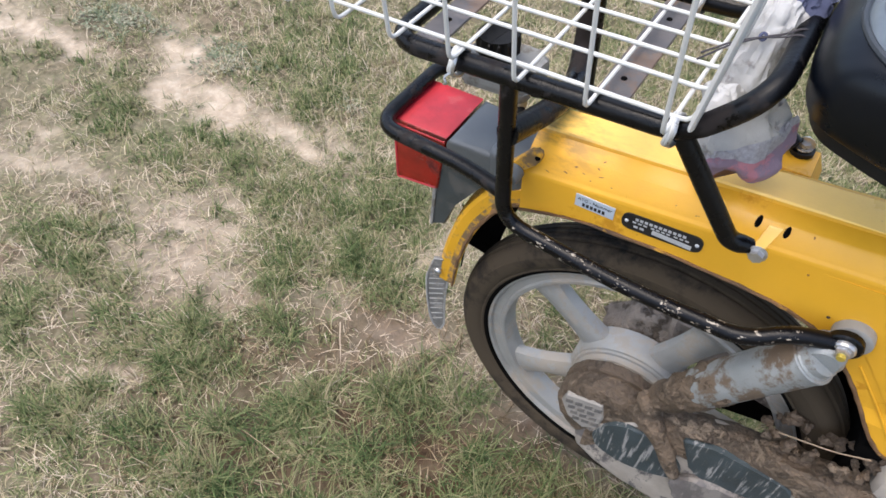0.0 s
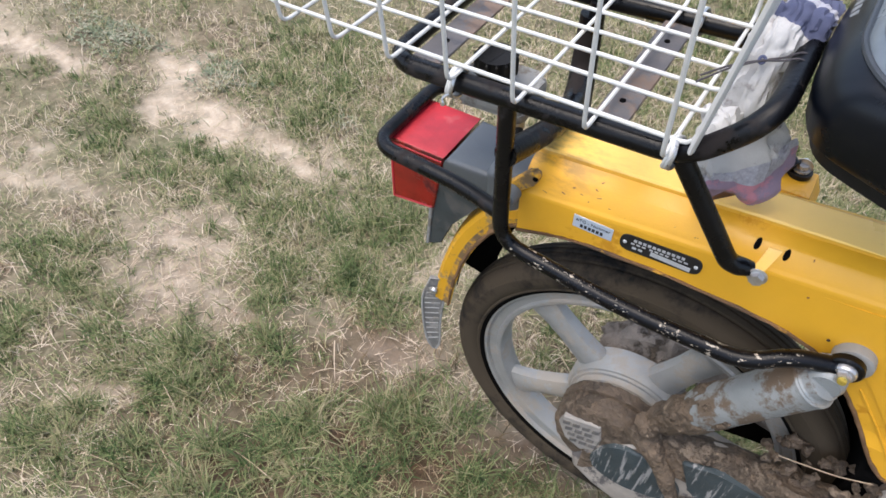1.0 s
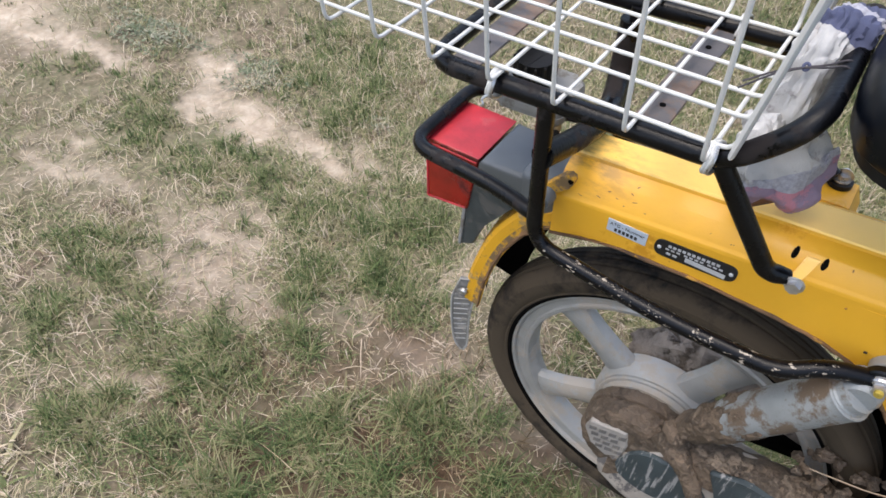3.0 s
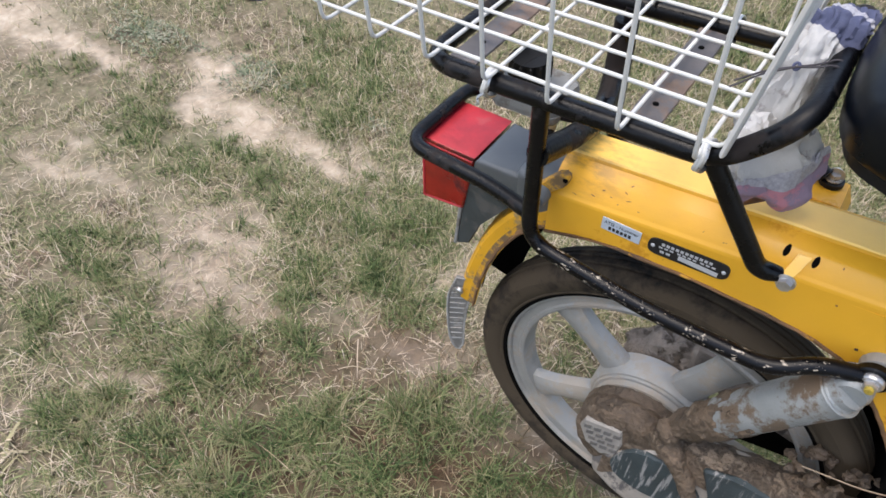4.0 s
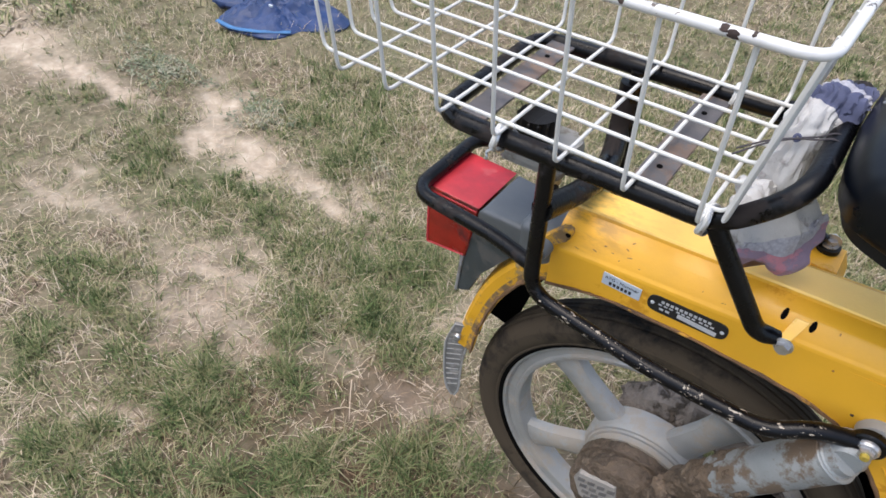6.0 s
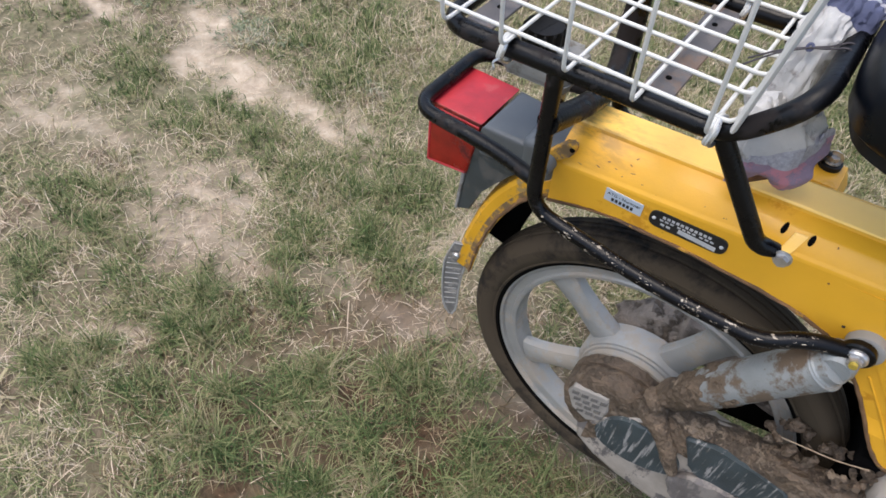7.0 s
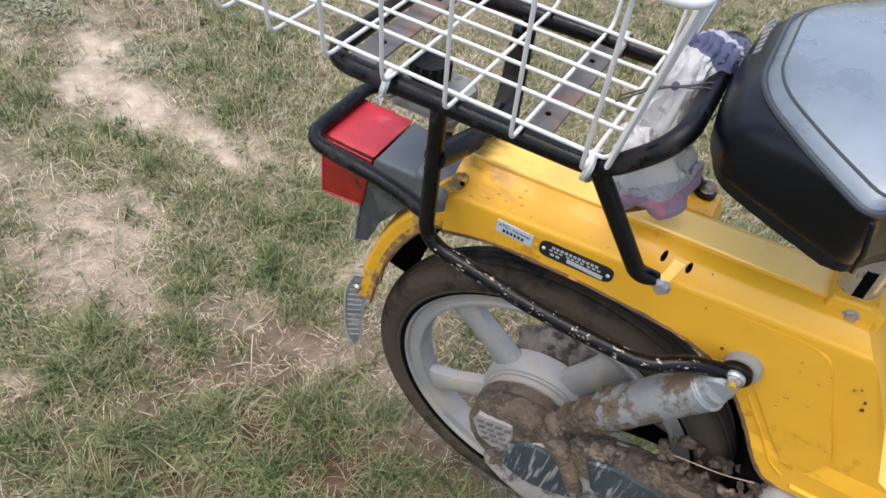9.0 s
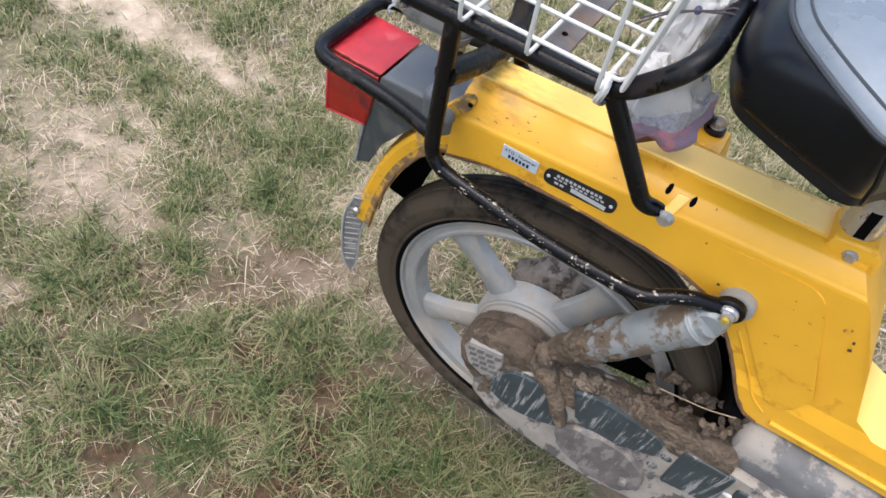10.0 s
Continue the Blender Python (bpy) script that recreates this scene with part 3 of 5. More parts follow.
def blades(name, x, y, length, width, lean, heading, mat, label, curl=0.6, lift=0.0):
    """Bent, tapering blades of grass, two quads and a tip each, joined in one mesh."""
    k = len(x)
    z = ground_height(x, y) + lift
    dx, dy = np.cos(heading), np.sin(heading)
    base = np.stack([x, y, z], 1)
    side = np.stack([-dy, dx, np.zeros(k)], 1)
    rows = []
    for s, w in ((0.0, 1.0), (0.4, 0.85), (0.75, 0.5), (1.0, 0.0)):
        a = lean * (1 - curl * 0.5 + curl * s)
        reach, rise = np.sin(a) * length * s, np.cos(a) * length * s
        p = base + np.stack([dx * reach, dy * reach, np.maximum(rise, 0.001)], 1)
        hw = (width * w / 2)[:, None] * side
        rows += [p - hw, p + hw] if w else [p]
    co = np.stack(rows, 1).reshape(-1, 3)
    o = (np.arange(k) * 7)[:, None]
    loops = (o + np.array([[0, 1, 3, 2, 2, 3, 5, 4, 4, 5, 6]])).reshape(-1).astype(np.int32)
    starts = ((np.arange(k) * 11)[:, None] + np.array([[0, 4, 8]])).reshape(-1).astype(np.int32)
    me = bpy.data.meshes.new(name)
    me.vertices.add(len(co))
    me.vertices.foreach_set("co", co.astype(np.float32).reshape(-1))
    me.loops.add(len(loops))
    me.loops.foreach_set("vertex_index", loops)
    me.polygons.add(len(starts))
    me.polygons.foreach_set("loop_start", starts)
    me.update(calc_edges=True)
    me.validate()
    me.materials.append(mat)
    return tagged(new(name, me), label, "grass", kind="stuff")


def scatter(count, seed, keep):
    """Places drawn over the part of the field round the moped, thinning out with distance and towards its border."""
    rng = np.random.default_rng(seed)
    x, y = rng.uniform(-2.7, 0.9, count), rng.uniform(-0.75, 2.6, count)
    d = np.hypot(x - 0.03, y + 0.45)
    border = np.minimum(np.minimum(x + 2.7, 0.9 - x), np.minimum(y + 0.75, 2.6 - y))
    near = rng.random(count) < np.clip(1.52 - 0.66 * d, 0.17, 1.0) * np.clip(border * 5 + 0.4, 0, 1) * np.where((x > 0.22) & (y < 0.2), 0.12, 1.0)
    x, y = x[near], y[near]
    ok = rng.random(len(x)) < keep(x, y)
    return x[ok], y[ok], rng


def clumped(x, y, rng, most, spread):
    """Several blades about each place, and a value that the blades of one clump share."""
    n = rng.integers(max(2, most // 3), most + 1, len(x))
    own = np.repeat(rng.random(len(x)), n)
    cx, cy = np.repeat(x, n), np.repeat(y, n)
    return cx + rng.normal(0, spread, len(cx)), cy + rng.normal(0, spread, len(cy)), own


def meadow():
    patch = lambda x, y, s=0.16, k=21: ripple(x, y, s, k)
    clump = lambda x, y: np.clip((patch(x, y, 0.13, 21) - 0.30) * 2.2, 0, 1) * np.clip((patch(x, y, 0.035, 22) - 0.18) * 1.7, 0.05, 1)
    open_ = lambda x, y, k, most: (1 - np.clip(bare_at(x, y) * k, 0, most)) * (1 - 0.92 * thin_at(x, y)) * (1 - 0.3 * damp_shade_at(x, y))
    far = lambda x, y: 1 + 0.22 * np.clip(np.hypot(x - 0.03, y + 0.45) - 0.8, 0, 2)
    x, y, r = scatter(330000, 101, lambda x, y: (0.10 + 0.50 * clump(x, y) + 0.20 * np.clip((y - 0.30) * 4, 0, 1)) * open_(x, y, 1.3, 0.93) * (1 - 0.30 * damp_shade_at(x, y)))
    x, y, own = clumped(x, y, r, 7, 0.006)
    # blades within the painted shade take the darker brown
    trodden = r.random(len(x)) < np.clip(1.9 * damp_shade_at(x, y) - 0.15, 0, 0.93)
    for name, pick, mat, label in (("dry_grass", ~trodden, straw_blade, "short half-dry meadow grass, yellowed and trampled"), ("trodden_shade_grass", trodden, brown_shade_straw, "brown trodden straw beside the moped, darkened for the shade there")):
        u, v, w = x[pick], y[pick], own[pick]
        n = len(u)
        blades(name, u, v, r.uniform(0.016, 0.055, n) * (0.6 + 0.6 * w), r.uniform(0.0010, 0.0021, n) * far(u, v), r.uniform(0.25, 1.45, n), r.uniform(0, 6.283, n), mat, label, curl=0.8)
    x, y, r = scatter(280000, 102, lambda x, y: np.clip(green_at(x, y) ** 1.3 * 1.0 * np.clip(patch(x, y, 0.02, 25) * 1.6 - 0.2, 0.1, 1) + (0.10 + 0.16 * damp_shade_at(x, y)) * clump(x, y) + 0.14 * np.clip((y - 0.35) * 3, 0, 1) * (0.4 + clump(x, y)), 0, 1) * open_(x, y, 1.2, 0.96) * (1 - 0.55 * np.exp(-((x + 0.04) / 0.17) ** 2 - ((y + 0.04) / 0.09) ** 2)))
    x, y, own = clumped(x, y, r, 13, 0.006)
    n = len(x)
    near = np.clip(1.25 - 0.45 * np.hypot(x - 0.03, y + 0.5), 0.55, 1.0)
    blades("green_grass", x, y, r.uniform(0.03, 0.095, n) * (0.42 + 0.45 * green_at(x, y)) * (0.65 + 0.7 * own) * near, r.uniform(0.0012, 0.0025, n) * far(x, y), r.uniform(0.1, 1.40, n), r.uniform(0, 6.283, n), green_blade, "green tufts of living meadow grass", curl=0.95)
    x, y, r = scatter(330000, 103, lambda x, y: 0.15 * (1 - 0.97 * damp_shade_at(x, y)) + 0.5 * np.clip(bare_at(x, y), 0, 0.5) * (1 - np.clip((bare_at(x, y) - 0.68) * 3, 0, 0.97)) - 0.14 * np.clip((bare_at(x, y) - 0.6) * 4, 0, 1))
    n = len(x)
    blades("straw_litter", x, y, r.uniform(0.008, 0.040, n) * r.uniform(0.5, 1.0, n), r.uniform(0.0008, 0.0017, n) * far(x, y), r.uniform(1.25, 1.57, n), r.uniform(0, 6.283, n), litter, "pale dead straw lying flat on the soil", curl=0.15, lift=0.002)
    r = np.random.default_rng(105)
    x, y = r.normal(-0.8, 3.4, 150000), r.normal(0.9, 3.4, 150000)
    out = np.maximum(np.maximum(-2.45 - x, x - 0.65), np.maximum(-0.55 - y, y - 2.35)) > 0.25 * (ripple(x, y, 0.2, 44) - 0.6)
    ok = out & (r.random(len(x)) < 0.2 + 0.8 * np.clip((patch(x, y, 0.35, 43) - 0.25) * 2, 0, 1)) & (np.hypot(x - 0.03, y + 0.5) > 0.9)
    x, y = x[ok], y[ok]
    lush = r.random(len(x)) < np.clip((ripple(x, y, 0.5, 45) - 0.3) * 2.2, 0.1, 0.9)
    for name, pick, mat, label in (("field_grass", ~lush, straw_blade, "half-dry grass of the wider field"), ("field_tufts", lush, green_blade, "green grass of the wider field")):
        u, v = x[pick], y[pick]
        n = len(u)
        blades(name, u, v, r.uniform(0.03, 0.09, n), r.uniform(0.004, 0.010, n), r.uniform(0.4, 1.45, n), r.uniform(0, 6.283, n), mat, label)
    x, y, r = scatter(2600, 104, lambda x, y: 0.8 * open_(x, y, 0.9, 0.8) * (1 - 0.9 * damp_shade_at(x, y)))
    n = len(x)
    blades("dead_stalks", x, y, r.uniform(0.05, 0.11, n), r.uniform(0.0012, 0.0020, n), r.uniform(1.1, 1.5, n), r.uniform(0, 6.283, n), litter, "long pale dead grass stalks", curl=0.4, lift=0.010)


meadow()

# ---- the moped ----
moped = thing("moped", (0, 0, 0), "yellow step-through moped, mud-splashed, parked on its stand on grass", "moped")
AXLE = Vector((0, 0, 0.299))


ARCH = [(0.266, 0.459), (0.250, 0.462), (0.230, 0.484), (0.210, 0.516), (0.190, 0.546), (0.172, 0.568), (0.151, 0.588), (0.129, 0.601), (0.105, 0.608), (0.056, 0.612), (0.002, 0.613), (-0.066, 0.609), (-0.115, 0.604), (-0.166, 0.585)]
RIDGE = ((0.0, 0.0170), (0.05, 0.0190), (0.15, 0.0200), (0.20, 0.0232), (0.28, 0.0288), (0.40, 0.0346), (0.54, 0.0394), (0.70, 0.0436), (0.86, 0.0468), (0.92, 0.0476), (0.96, 0.0490), (1.0, 0.0497))


def flank(x, z):
    """Half width of the pressed frame: a narrow top, a groove, a slope, a second step and an upright flank."""
    top, step = 0.6916 + 0.075 * x, 0.660 + 0.11 * x
    if z < step - 0.003:
        low_top, low_step = 0.528, 0.500 + 0.05 * (x - 0.25)
        if x > 0.30 and z > low_step:
            return float(np.interp((z - low_step) / (low_top - low_step), (0, 0.08, 0.9, 1.2), (0.050, 0.0488, 0.0455, 0.0420)))
        return 0.050
    return float(np.interp((top - z) / (top - step), *zip(*RIDGE)))


def make_body():
    """The pressed frame: tail beam over the wheel, seat tower and the low beam towards the front."""
    top = [(-0.166, 0.679), (-0.05, 0.688), (0.10, 0.699), (0.190, 0.704), (0.226, 0.700), (0.248, 0.678), (0.287, 0.620), (0.312, 0.570), (0.328, 0.538), (0.352, 0.526), (0.45, 0.527), (0.95, 0.54)]
    low = [(0.95, 0.49), (0.440, 0.465), (0.344, 0.464)] + ARCH
    bm = bmesh.new()
    w = 0.050
    outline = top + low
    lo = [bm.verts.new((x, -w, z)) for x, z in outline]
    hi = [bm.verts.new((x, w, z)) for x, z in outline]
    n = len(outline)
    bm.faces.new(lo)
    bm.faces.new(hi[::-1])
    strip = [bm.faces.new((lo[i], hi[i], hi[(i + 1) % n], lo[(i + 1) % n])) for i in range(n)]
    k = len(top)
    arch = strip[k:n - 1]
    # deep shade inside the arch is painted near black
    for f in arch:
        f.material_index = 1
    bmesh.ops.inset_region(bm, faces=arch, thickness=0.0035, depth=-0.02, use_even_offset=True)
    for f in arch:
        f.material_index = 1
    geom = lambda: bm.verts[:] + bm.edges[:] + bm.faces[:]
    for u, _ in RIDGE[1:]:
        z0, slope = 0.6916 + (0.660 - 0.6916) * u, 0.075 + 0.035 * u
        bmesh.ops.bisect_plane(bm, geom=geom(), plane_co=(0, 0, z0), plane_no=(-slope, 0, 1))
    bmesh.ops.bisect_plane(bm, geom=geom(), plane_co=(0, 0, 0.6568), plane_no=(-0.11, 0, 1))
    for z0 in (0.500, 0.5025, 0.525):
        bmesh.ops.bisect_plane(bm, geom=geom(), plane_co=(0.25, 0, z0), plane_no=(-0.05, 0, 1))
    for v in bm.verts:
        if abs(v.co.y) > 0.0485:
            v.co.y = math.copysign(flank(v.co.x, v.co.z), v.co.y)
    # faces turned up get the yellow that has light painted in
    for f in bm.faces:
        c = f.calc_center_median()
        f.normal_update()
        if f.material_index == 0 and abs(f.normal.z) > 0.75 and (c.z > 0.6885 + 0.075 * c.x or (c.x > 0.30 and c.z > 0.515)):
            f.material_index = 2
    return part("body", bm, [yellow, inside_black, yellow_faded_lit], moped, "scratched yellow pressed-steel frame, faded top painted paler for its light")


body = make_body()


def make_lip():
    path = rounded([(x, -0.0500, z) for x, z in ARCH], 0.02, 3)
    bm = tube(path, 0.0021, 8)
    for v in bm.verts:
        v.co.z += 0.0020 * noise.fractal(v.co / 0.010, 0.6, 2.0, 4)
        v.co.y -= 0.0004
    part("arch_lip", bm, rusty_edge, body, "wheel-arch edge, paint chipped to brown rust")
    inner = rounded([(0.262, -0.0502, 0.482), (0.243, -0.0502, 0.494), (0.222, -0.0502, 0.526), (0.184, -0.0502, 0.575)], 0.03, 5)
    part("pressed_bead", tube(inner, 0.0011, 8), yellow, body)
    part("pressed_bead", tube([(0.275, -0.0498, 0.474), (0.36, -0.0498, 0.478), (0.95, -0.0498, 0.505)], 0.0042, 10, flat=0.6), yellow, body)


make_lip()


def make_panel():
    """The raised field behind the wheel arch: its edge runs under the crease, turns down ahead and fades out behind."""
    out = rounded([(0.085, 0, 0.642), (0.088, 0, 0.6615), (0.133, 0, 0.667), (0.188, 0, 0.673), (0.212, 0, 0.671), (0.224, 0, 0.654), (0.248, 0, 0.606), (0.281, 0, 0.544), (0.278, 0, 0.508), (0.258, 0, 0.498), (0.243, 0, 0.514),
                   (0.214, 0, 0.551), (0.184, 0, 0.590), (0.150, 0, 0.616), (0.118, 0, 0.630)], 0.010, 4, True)
    bm = slab([(p.x, p.z) for p in out], -0.0513, -0.0485, 0.0013, 3)
    for v in bm.verts:
        v.co.y += 0.026 * max(0.0, 0.165 - v.co.x)
    return part("pressed_panel", bm, yellow, body)


make_panel()


def make_fender():
    prof = rounded([(-0.288, 0, 0.368), (-0.276, 0, 0.438), (-0.251, 0, 0.517), (-0.209, 0, 0.584), (-0.158, 0, 0.613)], 0.04, 5)
    bm = bmesh.new()
    shape = [(-0.0375, -0.026), (-0.0380, -0.016), (-0.038, -0.005), (-0.034, 0.0), (-0.018, 0.0035), (0.0, 0.0045), (0.018, 0.0035), (0.034, 0.0), (0.038, -0.005), (0.0375, -0.050)]
    rows_out, rows_in = [], []
    for i, p in enumerate(prof):
        d = (prof[min(i + 1, len(prof) - 1)] - prof[max(i - 1, 0)]).normalized()
        nrm = Vector((-d.z, 0, d.x))
        rows_out.append([bm.verts.new(p + nrm * h + Vector((0, y, 0))) for y, h in shape])
        rows_in.append([bm.verts.new(p + nrm * (h - 0.0018) + Vector((0, y * 0.94, 0))) for y, h in shape])
    for i in range(len(prof) - 1):
        for k in range(len(shape) - 1):
            f = bm.faces.new((rows_out[i][k], rows_out[i][k + 1], rows_out[i + 1][k + 1], rows_out[i + 1][k]))
            f.material_index = 2 if k == 0 else 0
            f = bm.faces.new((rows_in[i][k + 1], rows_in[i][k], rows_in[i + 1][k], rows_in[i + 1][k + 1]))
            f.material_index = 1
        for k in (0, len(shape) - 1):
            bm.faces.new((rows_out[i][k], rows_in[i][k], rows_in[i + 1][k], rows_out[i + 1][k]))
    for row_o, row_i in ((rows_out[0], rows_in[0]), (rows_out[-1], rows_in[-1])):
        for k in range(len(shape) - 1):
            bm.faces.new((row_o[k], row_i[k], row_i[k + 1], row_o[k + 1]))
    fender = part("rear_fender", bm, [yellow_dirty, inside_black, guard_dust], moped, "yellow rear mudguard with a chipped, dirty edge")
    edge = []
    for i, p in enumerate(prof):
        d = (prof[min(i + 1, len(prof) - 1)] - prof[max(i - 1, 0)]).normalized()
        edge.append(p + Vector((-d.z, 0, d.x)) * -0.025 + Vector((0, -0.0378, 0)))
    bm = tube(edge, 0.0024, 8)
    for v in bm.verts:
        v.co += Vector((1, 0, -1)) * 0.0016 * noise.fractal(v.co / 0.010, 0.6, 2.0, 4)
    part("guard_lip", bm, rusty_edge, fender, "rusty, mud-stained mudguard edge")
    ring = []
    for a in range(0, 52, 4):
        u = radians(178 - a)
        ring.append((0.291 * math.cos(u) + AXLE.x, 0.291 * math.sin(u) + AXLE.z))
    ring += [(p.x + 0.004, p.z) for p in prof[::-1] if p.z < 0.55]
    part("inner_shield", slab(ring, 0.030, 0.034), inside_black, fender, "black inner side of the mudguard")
    # ribbed flap hanging at the tip
    bm = bmesh.new()
    cols, rows_n = 9, 15
    grid = []
    for r in range(rows_n):
        s = r / (rows_n - 1)
        half = 0.0158 * (0.50 + 2.0 * s) if s < 0.25 else (0.0158 * (1.00 - 0.5 * (s - 0.25)) if s < 0.75 else 0.0158 * 0.75 * math.sqrt(max(0.0, 1 - ((s - 0.75) / 0.255) ** 2)))
        z, x = 0.410 - 0.178 * s, -0.280 - 0.009 * math.sin(s * 2.6) - 0.003 * s
        grid.append([Vector((x + 0.95 * (k / 4 - 1) * half + 0, -0.038 + 0.30 * (k / 4 - 1) * half, z)) for k in range(cols)])
    front = [[bm.verts.new(p) for p in row] for row in grid]
    back = [[bm.verts.new(p + Vector((-0.0025, 0.003, 0))) for p in row] for row in grid]
    for a in range(rows_n - 1):
        for k in range(cols - 1):
            bm.faces.new((front[a][k], front[a][k + 1], front[a + 1][k + 1], front[a + 1][k]))
            bm.faces.new((back[a][k + 1], back[a][k], back[a + 1][k], back[a + 1][k + 1]))
        bm.faces.new((front[a][0], front[a + 1][0], back[a + 1][0], back[a][0]))
        bm.faces.new((front[a + 1][-1], front[a][-1], back[a][-1], back[a + 1][-1]))
    for row_f, row_b in ((front[0], back[0]), (front[-1], back[-1])):
        for k in range(cols - 1):
            bm.faces.new((row_f[k], row_b[k], row_b[k + 1], row_f[k + 1]))
    ribs = []
    for r in range(2, rows_n - 2):
        a, c = grid[r][1], grid[r][-2]
        ribs.append((a + Vector((0.0, -0.001, 0.0)), c + Vector((0.0, -0.001, 0.006))))
    flap = part("mud_flap", bm, flap_grey, moped, "dusty grey ribbed plastic mud flap")
    for a, c in ribs:
        part("flap_rib", tube([a, c], 0.0009, 6), rib_grey, flap)
    part("flap_rim", tube([row[0] + Vector((0, -0.0008, 0)) for row in grid] + [row[-1] + Vector((0, -0.0008, 0)) for row in grid[::-1]], 0.0015, 6, True), rib_grey, flap)
    part("rivet", lathe([(0.0, -0.003), (0.004, -0.0025), (0.0060, 0.0), (0.0060, 0.002)], 14, "y", (-0.283, -0.043, 0.386)), steel, flap)


make_fender()


def make_wheel():
    rim_prof = [(0.1855, -0.010), (0.1865, -0.0165), (0.1890, -0.0180), (0.1925, -0.0178), (0.1945, -0.0152), (0.2055, -0.0160), (0.2075, -0.0205), (0.2105, -0.0220), (0.2131, -0.0205), (0.2131, -0.018), (0.208, -0.015), (0.203, -0.009), (0.203, 0.009), (0.208, 0.015),
                (0.2131, 0.018), (0.2131, 0.0205), (0.2105, 0.0215), (0.200, 0.0205), (0.190, 0.0195), (0.186, 0.016), (0.184, 0.0)]
    wheel = part("rear_wheel", lathe(rim_prof, 96, "y", AXLE, closed=True), alloy, moped, "dusty cast-alloy rear wheel")
    tyre_prof = [(0.209, -0.0190), (0.2145, -0.0230), (0.219, -0.0265), (0.2215, -0.0258), (0.2235, -0.0275), (0.232, -0.0300), (0.241, -0.0300), (0.2425, -0.0288), (0.246, -0.0285), (0.2505, -0.0255), (0.2552, -0.0195),
                 (0.2560, -0.0150), (0.2545, -0.0140), (0.2545, -0.0125), (0.2580, -0.0115), (0.2592, -0.0055), (0.2575, -0.0045), (0.2575, -0.003), (0.2596, -0.0022)]
    tyre_prof += [(r, -h) for r, h in tyre_prof[::-1]]
    part("tyre", lathe(tyre_prof, 120, "y", AXLE, closed=False), rubber, wheel, "mud-stained black rubber tyre")
    part("bead_gap", lathe([(0.2110, -0.0222), (0.2150, -0.0240), (0.2168, -0.0250), (0.2160, -0.0215), (0.2120, -0.0205)], 96, "y", AXLE, closed=True), inside_black, wheel)
    hub_prof = [(0.0, -0.030), (0.030, -0.030), (0.034, -0.034), (0.060, -0.036), (0.068, -0.031), (0.070, -0.024), (0.0735, -0.0235), (0.0745, -0.0205), (0.0775, -0.020), (0.082, -0.013), (0.082, 0.014), (0.070, 0.020), (0.050, 0.030), (0.0, 0.030)]
    part("hub", lathe(hub_prof, 64, "y", AXLE), alloy, wheel)
    for k in range(5):
        a = radians(139 + 72 * k)
        bm = bmesh.new()
        rings = []
        for s in range(9):
            t = s / 8
            r = 0.068 + 0.124 * t
            wide = 0.020 + 0.010 * (1 - t) ** 2 + 0.016 * t ** 4
            deep = 0.0145 - 0.002 * t
            ring = []
            for q in range(12):
                u = 2 * math.pi * q / 12
                ring.append(bm.verts.new(AXLE + Vector((r * math.cos(a) - math.sin(a) * wide * math.cos(u) * 0.8, deep * math.copysign(abs(math.sin(u)) ** 0.7, math.sin(u)), r * math.sin(a) + math.cos(a) * wide * math.cos(u) * 0.8))))
            rings.append(ring)
        for i in range(8):
            for q in range(12):
                bm.faces.new((rings[i][q], rings[i][(q + 1) % 12], rings[i + 1][(q + 1) % 12], rings[i + 1][q]))
        bm.faces.new(rings[0][::-1])
        bm.faces.new(rings[-1])
        part("spoke", bm, alloy, wheel)
    return wheel


make_wheel()


